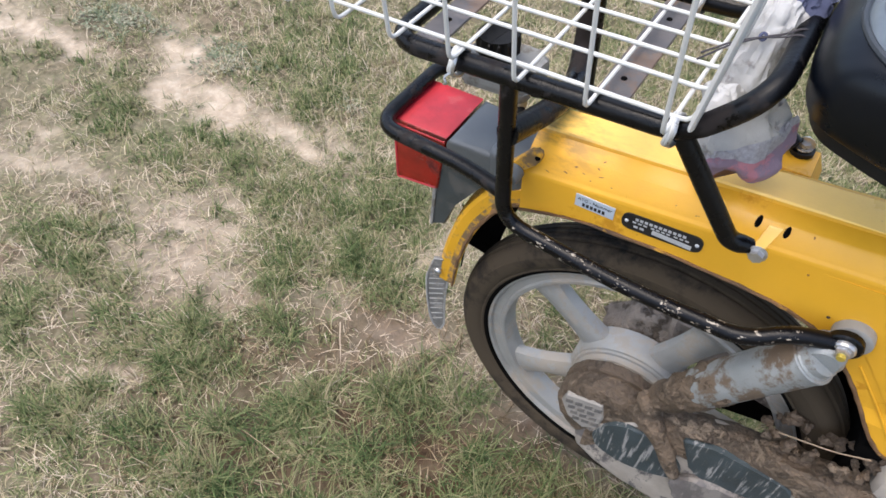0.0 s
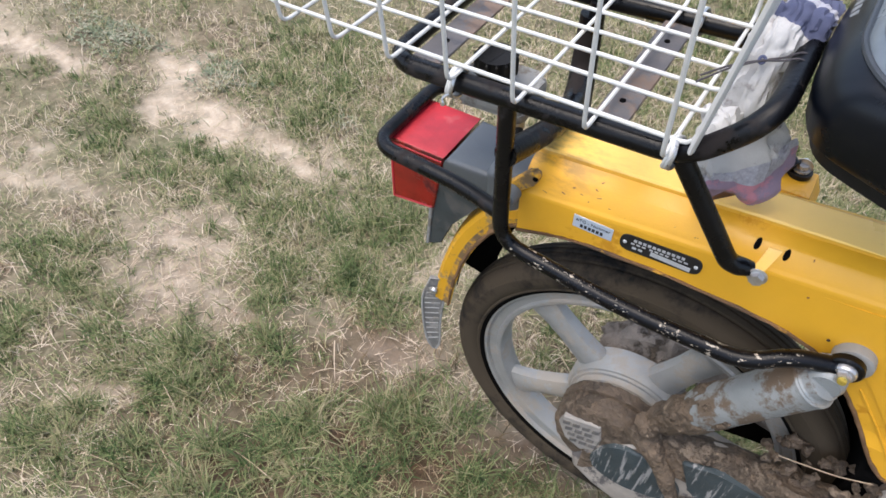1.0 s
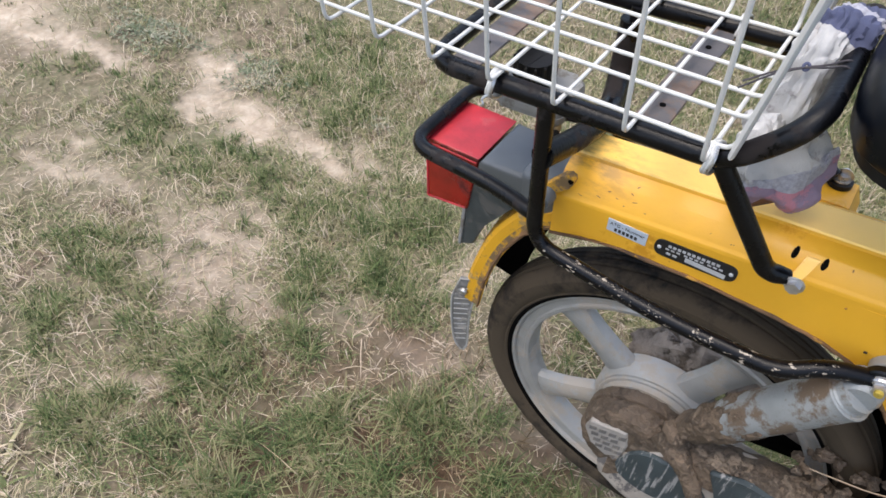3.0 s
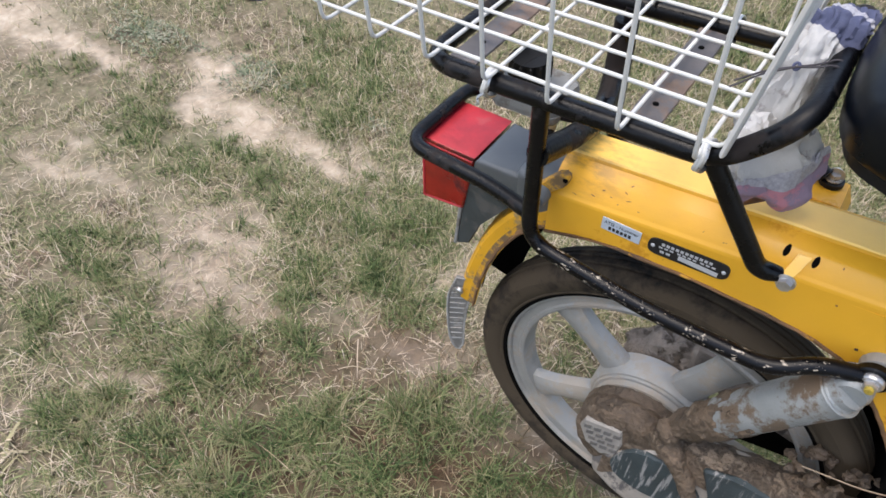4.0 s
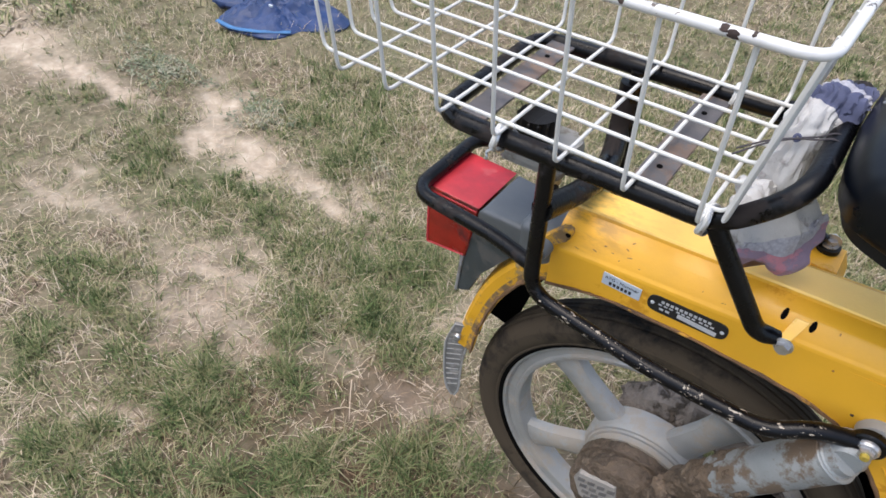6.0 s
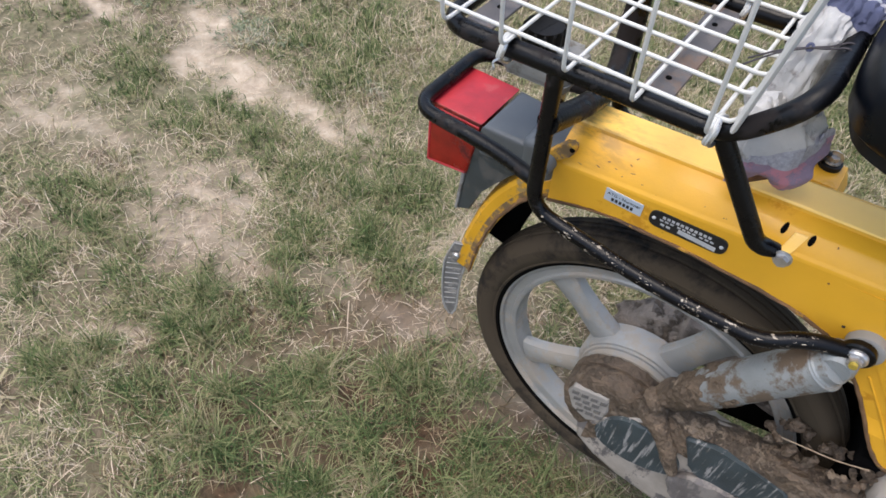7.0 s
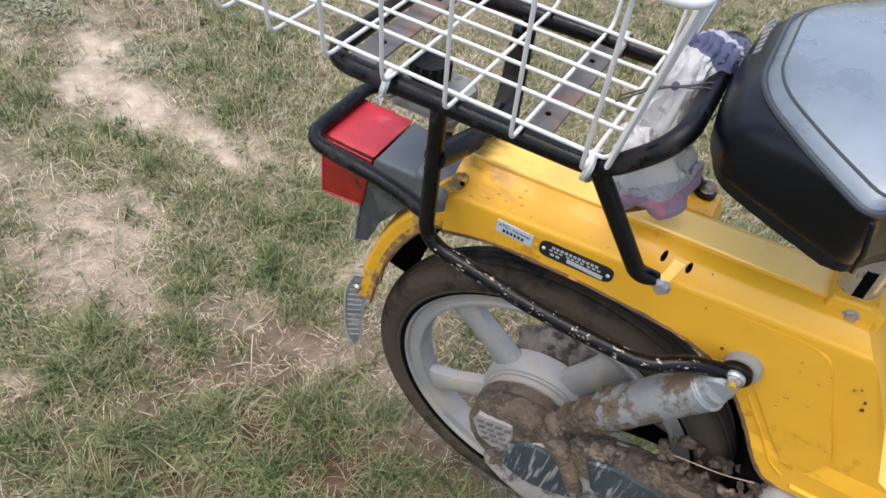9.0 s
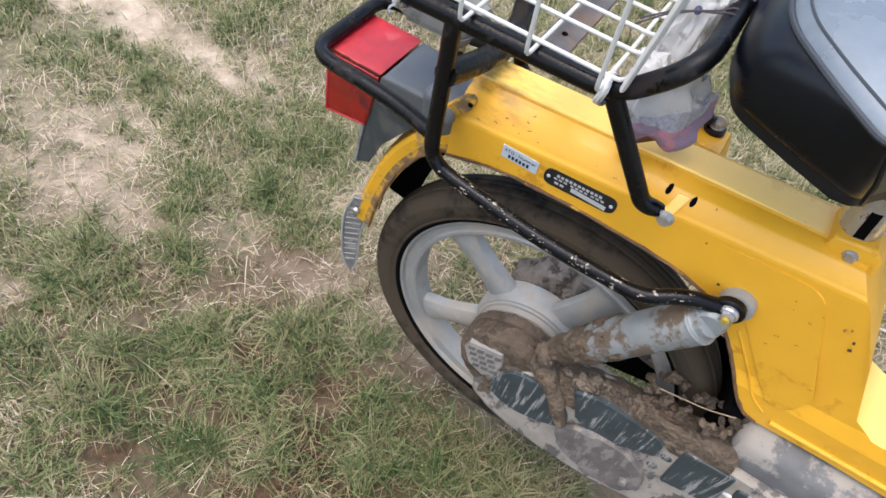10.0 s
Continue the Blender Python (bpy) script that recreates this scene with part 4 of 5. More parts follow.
def make_drive():
    """Final drive: mud-caked drum, long case towards the engine, shock absorber, clods of mud."""
    drum = lathe([(0.0, -0.086), (0.030, -0.086), (0.058, -0.085), (0.068, -0.081), (0.0715, -0.074), (0.0722, -0.064), (0.0722, -0.0570), (0.0700, -0.0560), (0.0700, -0.0535), (0.0738, -0.0525), (0.0738, -0.044), (0.0725, -0.037), (0.0, -0.036)], 96, "y", AXLE)
    lumpy(drum, 0.0020, 0.014, 2.0)
    part("brake_drum", drum, mud, moped, "brake drum caked with brown mud")
    low = [(-0.037, 0.242), (-0.032, 0.212), (0.000, 0.188), (0.040, 0.174), (0.100, 0.170), (0.173, 0.184), (0.240, 0.206), (0.320, 0.236), (0.50, 0.300)]
    high = [(0.50, 0.404), (0.290, 0.400), (0.200, 0.394), (0.130, 0.394), (0.075, 0.376), (0.025, 0.345), (-0.016, 0.300)]
    case = part("drive_case", slab(low + high, -0.088, -0.048, 0.012, 3), case_dusty, moped, "long drive case scoured with pale dust")
    # two dark panels with upright ribs, and the bulge below them
    oval = rounded([(-0.013, 0, 0.268), (-0.004, 0, 0.305), (0.012, 0, 0.331), (0.045, 0, 0.346), (0.079, 0, 0.336), (0.102, 0, 0.308), (0.105, 0, 0.280), (0.075, 0, 0.257), (0.037, 0, 0.242), (0.004, 0, 0.249)], 0.016, 4, True)
    panels = [part("case_panel", slab([(p.x, p.z) for p in oval], -0.093, -0.086, 0.0035, 2), case_dark, case, "dark blue-green painted panel streaked with dust")]
    box_out = rounded([(0.086, 0, 0.376), (0.122, 0, 0.391), (0.168, 0, 0.390), (0.206, 0, 0.384), (0.213, 0, 0.350), (0.175, 0, 0.326), (0.133, 0, 0.311), (0.110, 0, 0.318)], 0.006, 3, True)
    panels.append(part("case_panel", slab([(p.x, p.z) for p in box_out], -0.093, -0.086, 0.003, 2), case_dark, case, "dark blue-green painted panel streaked with dust"))
    box_out = rounded([(0.228, 0, 0.392), (0.290, 0, 0.399), (0.298, 0, 0.318), (0.236, 0, 0.300)], 0.006, 3, True)
    panels.append(part("case_panel", slab([(p.x, p.z) for p in box_out], -0.092, -0.086, 0.003, 2), case_dark, case, "dark blue-green painted panel streaked with dust"))
    box_out = rounded([(0.300, 0, 0.382), (0.440, 0, 0.390), (0.445, 0, 0.335), (0.312, 0, 0.300)], 0.006, 3, True)
    panels.append(part("case_panel", slab([(p.x, p.z) for p in box_out], -0.091, -0.086, 0.003, 2), case_dark, case, "dark blue-green painted panel streaked with dust"))
    bulge = rounded([(0.097, 0, 0.256), (0.098, 0, 0.286), (0.130, 0, 0.318), (0.180, 0, 0.322), (0.212, 0, 0.304), (0.228, 0, 0.274), (0.226, 0, 0.238), (0.190, 0, 0.210), (0.125, 0, 0.229)], 0.016, 4, True)
    part("case_bulge", slab([(p.x, p.z) for p in bulge], -0.099, -0.086, 0.007, 3), case_grimy, case, "grimy dusty bulge of the case")
    for x, z in ((0.222, 0.352), (0.218, 0.318)):
        part("dark_dimple", lathe([(0.0, -0.0892), (0.006, -0.0890), (0.0072, -0.0885), (0.0072, -0.0860)], 18, "y", (x, 0, z)), case_dark, case)
    for x, z in ((0.205, 0.262), (0.305, 0.300)):
        part("case_screw", lathe([(0.0, -0.106), (0.005, -0.106), (0.0058, -0.104), (0.0058, -0.094)], 16, "y", (x, 0, z)), case_grimy, case)
    # cooling fins at the drum
    rise = math.tan(radians(27))
    plate = part("fin_plate", slab([(-0.062, 0.312), (-0.057, 0.334), (-0.010, 0.349), (-0.004, 0.322), (-0.007, 0.288), (-0.026, 0.270), (-0.050, 0.282)], -0.0885, -0.080, 0.002, 1), fin_dust, case, "pale dusty finned cover")
    for r in range(4):
        for c in range(4):
            x = -0.056 + 0.0128 * c + 0.0045 * r
            z = 0.322 + rise * 0.6 * (x + 0.060) - 0.0128 * r
            if x > -0.016 or z - 0.0085 < 0.276 - 0.4 * (x + 0.05):
                continue
            part("fin", slab([(x, z), (x + 0.0095, z + rise * 0.0095), (x + 0.0095, z + rise * 0.0095 - 0.0085), (x, z - 0.0085)], -0.0893, -0.086, 0.0006, 1), fin_grime, plate)
    # mud lying along the case
    bed = bmesh.new()
    nx, ny = 46, 12
    grid = []
    for i in range(nx):
        t = i / (nx - 1)
        x = -0.022 + 0.302 * t
        row = []
        for j in range(ny):
            q = j / (ny - 1)
            y = -0.0895 + 0.0595 * q
            z = float(np.interp(x, (-0.055, -0.015, 0.03, 0.06, 0.14, 0.20, 0.29), (0.240, 0.288, 0.350, 0.378, 0.404, 0.410, 0.417))) - 0.30 * max(0, -0.066 - y) - 1.0 * max(0, y + 0.064)
            z += 0.006 * noise.fractal(Vector((x, y, 0.0)) / 0.018, 0.6, 2.0, 5) + (0.022 * max(0, noise.noise(Vector((x * 40, y * 40, 3.0)))) + 0.008 if x > 0.16 else 0.002)
            z -= 0.05 * (q - 0.5) ** 4 * 4
            row.append(bed.verts.new((x, y, z)))
        grid.append(row)
    for i in range(nx - 1):
        for j in range(ny - 1):
            bed.faces.new((grid[i][j], grid[i + 1][j], grid[i + 1][j + 1], grid[i][j + 1]))
    edge = bmesh.ops.extrude_face_region(bed, geom=bed.faces[:])
    for v in edge["geom"]:
        if isinstance(v, bmesh.types.BMVert):
            v.co.z -= 0.04
    part("mud_bed", bed, mud, moped, "wet brown mud caked along the drive case")
    rng = random.Random(5)
    for k in range(34):
        x, y = rng.uniform(0.155, 0.262), rng.uniform(-0.078, -0.032)
        bm = bmesh.new()
        bmesh.ops.create_icosphere(bm, subdivisions=2, radius=rng.uniform(0.003, 0.0075))
        lumpy(bm, 0.006, 0.010, k * 1.3)
        bmesh.ops.translate(bm, verts=bm.verts, vec=(x, y, 0.402 + 0.12 * (x - 0.15) + 0.020 + rng.uniform(0, 0.006)))
        part("mud_clod", bm, mud, moped)
    part("dry_stalk", tube(rounded([(0.165, -0.062, 0.434), (0.192, -0.064, 0.444), (0.218, -0.060, 0.444), (0.248, -0.056, 0.454)], 0.02, 3), [0.0008] * 10, 6), litter, moped, "pale dry stalk stuck in the mud")
    lever = lumpy(tube(rounded([(0.030, -0.070, 0.372), (0.052, -0.088, 0.366), (0.078, -0.094, 0.334), (0.096, -0.097, 0.296)], 0.02, 5), [0.022, 0.020, 0.018, 0.016, 0.015, 0.014, 0.0135, 0.013, 0.0125, 0.012, 0.0115, 0.011, 0.010, 0.008], 14), 0.0035, 0.026, 4.0)
    part("brake_lever", lever, mud, moped, "brake lever buried in brown mud")
    a, b = Vector((0.042, -0.074, 0.400)), Vector((0.150, -0.074, 0.598))
    d = (b - a).normalized()
    shock = part("shock_absorber", tube([a + d * 0.070, a + d * 0.074, a + d * 0.084, a + d * 0.210, a + d * 0.214, a + d * 0.217, a + d * 0.224, b], [0.016, 0.0222, 0.0235, 0.0235, 0.0225, 0.0195, 0.0190, 0.013], 32), grey_tube, moped, "grey shock absorber tube smeared with mud")
    rod = lumpy(tube([a - d * 0.006, a + d * 0.01, a + d * 0.03, a + d * 0.05, a + d * 0.066, a + d * 0.080, a + d * 0.096, a + d * 0.110, a + d * 0.122], [0.012, 0.0175, 0.0188, 0.0205, 0.0225, 0.0238, 0.0240, 0.0232, 0.0200], 32), 0.0042, 0.016, 7.0, 1)
    part("muddy_sleeve", rod, mud, shock, "lower sleeve covered in mud")
    part("end_cap", tube([a + d * 0.2105, a + d * 0.2120, a + d * 0.2145, a + d * 0.2155], [0.0225, 0.0241, 0.0241, 0.0228], 36), grey_tube, shock, "pale rim at the shock absorber's end")
    knob = bmesh.new()
    bmesh.ops.create_icosphere(knob, subdivisions=3, radius=0.015)
    bmesh.ops.translate(knob, verts=knob.verts, vec=a + Vector((-0.004, -0.006, -0.004)))
    part("lower_eye", lumpy(knob, 0.004, 0.012, 9.0), mud, shock)
    part("upper_eye", lathe([(0.0, -0.084), (0.013, -0.084), (0.0165, -0.080), (0.0175, -0.074), (0.0175, -0.060), (0.0, -0.060)], 28, "y", (b.x, 0, b.z)), grey_tube, shock)
    bush = part("mount_bush", lathe([(0.0, -0.062), (0.0140, -0.062), (0.0168, -0.060), (0.0175, -0.057), (0.0175, -0.048), (0.0, -0.048)], 36, "y", (0.163, 0, 0.612)), alloy, moped, "pale grey mounting bush on the frame")
    part("mount_washer", lathe([(0.0, -0.078), (0.0085, -0.078), (0.0100, -0.076), (0.0100, -0.072), (0.0, -0.072)], 24, "y", (0.158, 0, 0.616)), steel, bush)
    part("mount_nut", bolt_head((0.158, -0.077, 0.616), 0.0066, 0.006), steel, bush)
    part("mount_bolt", lathe([(0.0, -0.0865), (0.0034, -0.0862), (0.0038, -0.085), (0.0038, -0.080)], 16, "y", (0.158, 0, 0.616)), brass, bush, "yellow zinc bolt end")
    arm = lumpy(tube(rounded([(-0.050, 0.045, 0.335), (-0.005, 0.045, 0.372), (0.060, 0.045, 0.382), (0.160, 0.042, 0.372)], 0.04, 5), [0.026] * 14, 20), 0.014, 0.022, 6.0)
    part("far_swing_arm", arm, mud_dry, moped, "far swing arm plastered with drying mud")
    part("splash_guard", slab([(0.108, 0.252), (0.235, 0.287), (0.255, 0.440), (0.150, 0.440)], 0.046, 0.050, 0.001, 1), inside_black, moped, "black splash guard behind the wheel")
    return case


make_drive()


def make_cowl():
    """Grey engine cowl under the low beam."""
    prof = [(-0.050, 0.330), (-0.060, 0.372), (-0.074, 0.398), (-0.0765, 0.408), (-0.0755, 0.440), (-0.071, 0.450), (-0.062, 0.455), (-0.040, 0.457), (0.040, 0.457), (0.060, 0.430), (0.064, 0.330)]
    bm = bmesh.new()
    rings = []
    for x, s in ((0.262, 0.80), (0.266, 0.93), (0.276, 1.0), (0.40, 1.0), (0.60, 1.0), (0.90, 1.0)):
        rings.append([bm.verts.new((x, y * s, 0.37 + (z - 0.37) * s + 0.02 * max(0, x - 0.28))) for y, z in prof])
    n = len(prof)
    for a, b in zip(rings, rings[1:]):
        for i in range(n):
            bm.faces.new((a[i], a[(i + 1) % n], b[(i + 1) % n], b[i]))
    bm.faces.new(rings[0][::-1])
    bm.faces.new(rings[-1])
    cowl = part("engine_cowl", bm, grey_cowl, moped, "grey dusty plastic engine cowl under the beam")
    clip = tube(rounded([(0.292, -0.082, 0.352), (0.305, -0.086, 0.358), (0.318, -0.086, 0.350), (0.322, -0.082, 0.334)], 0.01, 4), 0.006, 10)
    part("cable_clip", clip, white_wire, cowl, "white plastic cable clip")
    # solid near-black block painted as the shade between frame and cowl
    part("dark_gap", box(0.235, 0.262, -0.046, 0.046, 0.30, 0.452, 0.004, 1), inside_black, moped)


make_cowl()


def make_lamp():
    top = 0.632
    body_out = [(-0.2635, -0.0415), (-0.192, -0.037), (-0.184, -0.030), (-0.184, 0.030), (-0.192, 0.037), (-0.2635, 0.0415)]
    house = part("tail_lamp", slab(body_out, 0.588, top, 0.006, 3, axis="z"), lamp_grey, moped, "tail lamp with red lens and dark grey housing")
    bm = slab([(-0.334, top), (-0.2645, top), (-0.280, 0.546), (-0.337, 0.538)], -0.0415, 0.0415, 0.003, 3)
    for f in bm.faces:
        f.normal_update()
        f.material_index = 1 if abs(f.normal.z) > 0.8 and f.calc_center_median().z > 0.6 else 0
    part("lens", bm, [red_lens, lens_lit], house, "red lens, dusty and painted lighter on top")
    for z0, z1, x0, x1 in ((0.541, 0.549, -0.3355, -0.2815), (0.626, 0.626, -0.3330, -0.2665)):
        part("lens_rim", tube([(x0, -0.0410, z0), (x1, -0.0410, z1)], 0.0016, 8), lens_lit, house)
    part("lens_rim", tube([(-0.3362, -0.0410, 0.541), (-0.3335, -0.0410, 0.626)], 0.0016, 8), lens_lit, house)
    hood = rounded([(-0.215, -0.040, 0), (-0.176, -0.040, 0), (-0.150, -0.022, 0), (-0.150, 0.022, 0), (-0.176, 0.040, 0), (-0.215, 0.040, 0)], 0.012, 3, True)
    part("hood", slab([(p.x, p.y) for p in hood], 0.590, top + 0.008, 0.009, 3, axis="z"), lamp_grey, house)
    part("bracket", slab([(-0.290, 0.476), (-0.272, 0.486), (-0.258, 0.528), (-0.222, 0.578), (-0.192, 0.604), (-0.192, 0.626), (-0.272, 0.626)], -0.0375, -0.0325, 0.0012, 1), dark_bracket, house, "dark grey number-plate bracket")
    part("bracket_flange", slab([(-0.294, 0.476), (-0.290, 0.476), (-0.276, 0.600), (-0.281, 0.600)], -0.0395, 0.030, 0.0008, 1), tank_grey, house, "dusty pale flange of the bracket")
    part("bracket_rib", box(-0.262, -0.200, -0.031, 0.033, 0.578, 0.592, 0.004, 2), lamp_grey, house)
    return house


make_lamp()


def make_rack():
    """Tubular luggage carrier round the tail."""
    r = 0.0088
    loop = rounded([(-0.286, 0.095, 0.777), (-0.286, -0.091, 0.777), (-0.020, -0.0905, 0.7865), (0.0262, -0.090, 0.8365), (0.0262, 0.097, 0.8365), (-0.020, 0.097, 0.7855)], [0.03, 0.03, 0.022, 0.040, 0.040, 0.022], 6, True)
    rack = part("luggage_rack", tube(loop, r, 14, True), black_tube, moped, "black tubular luggage rack, paint chipped")
    for side in (-1, 1):
        path = rounded([(-0.167, side * 0.0905, 0.781), (-0.164, side * 0.094, 0.612), (-0.03, side * 0.098, 0.598), (0.085, side * 0.098, 0.602), (0.118, side * 0.082, 0.617), (0.150, side * 0.071, 0.615)], [0, 0.03, 0.05, 0.04, 0.02, 0], 7)
        part("rack_post", tube(path[:7], r * 0.92, 12), black_tube, rack)
        stay = part("rack_stay", tube(path[6:], r * 0.92, 12), black_worn, rack, "black stay tube, paint chipped to the metal")
        part("stay_eyelet", lathe([(0.0, -0.0735), (0.0135, -0.0735), (0.0150, -0.072), (0.0150, -0.066), (0.0, -0.066)], 28, "y", (0.158, 0, 0.616)) if side < 0 else lathe([(0.0, 0.066), (0.015, 0.066), (0.015, 0.0735), (0.0, 0.0735)], 28, "y", (0.158, 0, 0.616)), black_tube, stay)
        strut = part("rack_strut", tube(rounded([(-0.026, side * 0.086, 0.786), (0.039, side * 0.080, 0.690), (0.056, side * 0.072, 0.686)], 0.012, 5), [0.0082] * 7 + [0.0066], 14), black_tube, rack)
        part("strut_bolt", bolt_head((0.0625, side * 0.0775, 0.686), 0.0062, 0.006, (0, side, 0)), steel, strut)
    part("cross_tube", tube(rounded([(-0.165, -0.092, 0.722), (-0.158, -0.040, 0.708), (-0.155, 0.005, 0.698), (-0.162, 0.055, 0.690), (-0.173, 0.090, 0.704), (-0.172, 0.092, 0.765)], 0.03, 5), 0.0120, 14), black_tube, rack)
    guard = rounded([(-0.166, -0.088, 0.643), (-0.220, -0.073, 0.640), (-0.336, -0.066, 0.640), (-0.336, 0.066, 0.640), (-0.220, 0.073, 0.640), (-0.166, 0.088, 0.643)], [0, 0.03, 0.028, 0.028, 0.03, 0], 7)
    part("lamp_guard", tube(guard, 0.0085, 12), black_tube, rack)
    stop = bmesh.new()
    bmesh.ops.create_icosphere(stop, subdivisions=2, radius=0.007)
    for v in stop.verts:
        v.co = Vector((0.024 + v.co.x * 0.8, 0.030 + v.co.y * 0.9, 0.812 + v.co.z * 1.5))
    part("rubber_stop", stop, black_plastic, rack)
    for x in (-0.252, -0.085):
        bm = box(x - 0.014, x + 0.014, -0.084, 0.084, 0.7815, 0.7845, 0.0008, 1)
        plate = part("cross_plate", bm, strap_steel, rack, "dull black steel strap")
        for y in (-0.05, 0.05):
            part("plate_hole", lathe([(0.0, 0.7852), (0.0026, 0.7852), (0.0029, 0.7835)], 12, "z", (x, y, 0)), inside_black, plate)


make_rack()


def make_oil_tank():
    out = rounded([(-0.262, -0.030, 0), (-0.184, -0.026, 0), (-0.180, 0.030, 0), (-0.256, 0.028, 0)], 0.014, 4, True)
    bm = slab([(p.x, p.y) for p in out], 0.704, 0.727, 0.008, 3, axis="z")
    tank = part("oil_tank", bm, tank_grey, moped, "milky grey oil reservoir with black ribbed cap")
    part("tank_neck", lathe([(0.0, 0.690), (0.0075, 0.690), (0.0085, 0.694), (0.0125, 0.700), (0.0130, 0.708), (0.0, 0.708)], 24, "z", (-0.196, -0.013, 0)), tank_grey, tank)
    hose = part("oil_hose", tube(rounded([(-0.196, -0.012, 0.706), (-0.192, -0.018, 0.688), (-0.184, -0.022, 0.676), (-0.172, -0.018, 0.670)], 0.01, 4), 0.0062, 12), black_plastic, tank, "short black oil hose")
    part("hose_clamp", lathe([(0.0, 0.688), (0.0090, 0.688), (0.0096, 0.692), (0.0090, 0.697), (0.0, 0.697)], 20, "z", (-0.195, -0.014, 0)), steel, hose)
    ring = []
    for k in range(56):
        a = 2 * math.pi * k / 56
        rr = 0.0172 + (0.0046 if (k // 2) % 2 else 0.0)
        ring.append((-0.224 + rr * math.cos(a), -0.007 + rr * math.sin(a)))
    cap = part("cap", slab(ring, 0.737, 0.757, 0.002, 1, axis="z"), black_plastic, tank, "black ribbed screw cap")
    part("cap_rim", lathe([(0.0, 0.726), (0.0165, 0.726), (0.0170, 0.732), (0.0170, 0.738), (0.0, 0.738)], 28, "z", (-0.224, -0.007, 0)), black_plastic, cap)


make_oil_tank()


def make_seat():
    """Black vinyl saddle, broad behind and narrow ahead, with piping between its flank and its top, painted grey for
    sky sheen.
    """
    low = [(0.037, 0.0), (0.039, -0.055), (0.051, -0.088), (0.092, -0.108), (0.150, -0.131), (0.172, -0.095), (0.230, -0.056), (0.330, -0.050), (0.420, -0.040), (0.445, 0.0)]
    high = [(0.053, 0.0), (0.053, -0.048), (0.064, -0.077), (0.096, -0.113), (0.137, -0.151), (0.162, -0.112), (0.225, -0.072), (0.330, -0.048), (0.415, -0.036), (0.435, 0.0)]
    fillet = [0, 0.03, 0.03, 0.02, 0.014, 0.03, 0.04, 0.04, 0.02, 0]

    def ring_plan(pts):
        h = rounded([(x, y, 0) for x, y in pts], fillet, 5)
        return [(p.x, p.y) for p in h] + [(p.x, -p.y) for p in h[::-1][1:-1]]
    pl, ph = ring_plan(low), ring_plan(high)
    n = len(pl)
    bm = bmesh.new()
    rings = []
    for z, t, grow in ((0.822, 0.0, -0.006), (0.826, 0.0, -0.001), (0.833, 0.05, 0.001), (0.846, 0.13, 0.0045), (0.858, 0.28, 0.0055), (0.867, 0.48, 0.005), (0.874, 0.72, 0.003), (0.879, 0.93, 0.0005), (0.881, 1.0, -0.002)):
        ring = []
        for (x0, y0), (x1, y1) in zip(pl, ph):
            p = Vector((x0 + (x1 - x0) * t, y0 + (y1 - y0) * t, 0))
            out = (p - Vector((0.2, 0, 0))).normalized()
            ring.append(bm.verts.new((p.x + out.x * grow, p.y + out.y * grow, z)))
        rings.append(ring)
    for a, b in zip(rings, rings[1:]):
        for i in range(n):
            bm.faces.new((a[i], a[(i + 1) % n], b[(i + 1) % n], b[i]))
    bm.faces.new(rings[0][::-1])
    seat = part("seat", bm, vinyl, moped, "black vinyl saddle with piping, top painted grey for sky sheen")
    bm = bmesh.new()
    rings = []
    for z, s in ((0.880, 0.995), (0.886, 0.975), (0.892, 0.93), (0.898, 0.80), (0.902, 0.6), (0.904, 0.3)):
        rings.append([bm.verts.new((0.2 + (x - 0.2) * s, y * s, z)) for x, y in ph])
    for a, b in zip(rings, rings[1:]):
        for i in range(n):
            bm.faces.new((a[i], a[(i + 1) % n], b[(i + 1) % n], b[i]))
    bm.faces.new(rings[-1])
    part("seat_top", bm, vinyl_top, seat, "black vinyl seat top, sky sheen painted grey")
    part("piping", tube([(x, y, 0.881) for x, y in ph], 0.0024, 8, True), vinyl_seam, seat)
    part("rolled_seam", tube([(0.2 + (x - 0.2) * 0.945, y * 0.945, 0.8898) for x, y in ph], 0.0011, 6, True), vinyl_seam, seat)
    part("seat_pan", slab([(0.2 + (x - 0.2) * 0.95, y * 0.95) for x, y in pl], 0.812, 0.823, 0.002, 1, axis="z"), black_plastic, seat)
    # corner seam on the flank
    part("corner_seam", tube([(0.1515, -0.1400, 0.834), (0.1460, -0.1520, 0.858), (0.1390, -0.1520, 0.880)], 0.0018, 6), vinyl, seat)
    for k in range(7):
        y = 0.004 + 0.0092 * k
        bm = bmesh.new()
        quad = [bm.verts.new((x, y + dy, z)) for x, z, dy in ((0.0400, 0.8672, 0.0), (0.0400, 0.8672, 0.0060), (0.0440, 0.8722, 0.0072), (0.0440, 0.8722, 0.0012))]
        bm.faces.new(quad)
        geo = bmesh.ops.extrude_face_region(bm, geom=bm.faces[:])
        for v in geo["geom"]:
            if isinstance(v, bmesh.types.BMVert):
                v.co += Vector((0.0020, 0, -0.0016))
        part("printed_letter", bm, seat_print, seat, "worn pale lettering, unreadable" if k == 0 else "", smooth=False)
    part("pan_bracket", box(0.150, 0.260, -0.050, 0.050, 0.786, 0.814, 0.008, 2), black_plastic, seat)
    post = part("seat_post", tube([(0.2065, -0.004, 0.690), (0.2045, -0.004, 0.720), (0.1990, -0.004, 0.770), (0.1945, -0.004, 0.808)], 0.0165, 36), steel, moped, "grey steel seat post with a dark slot")
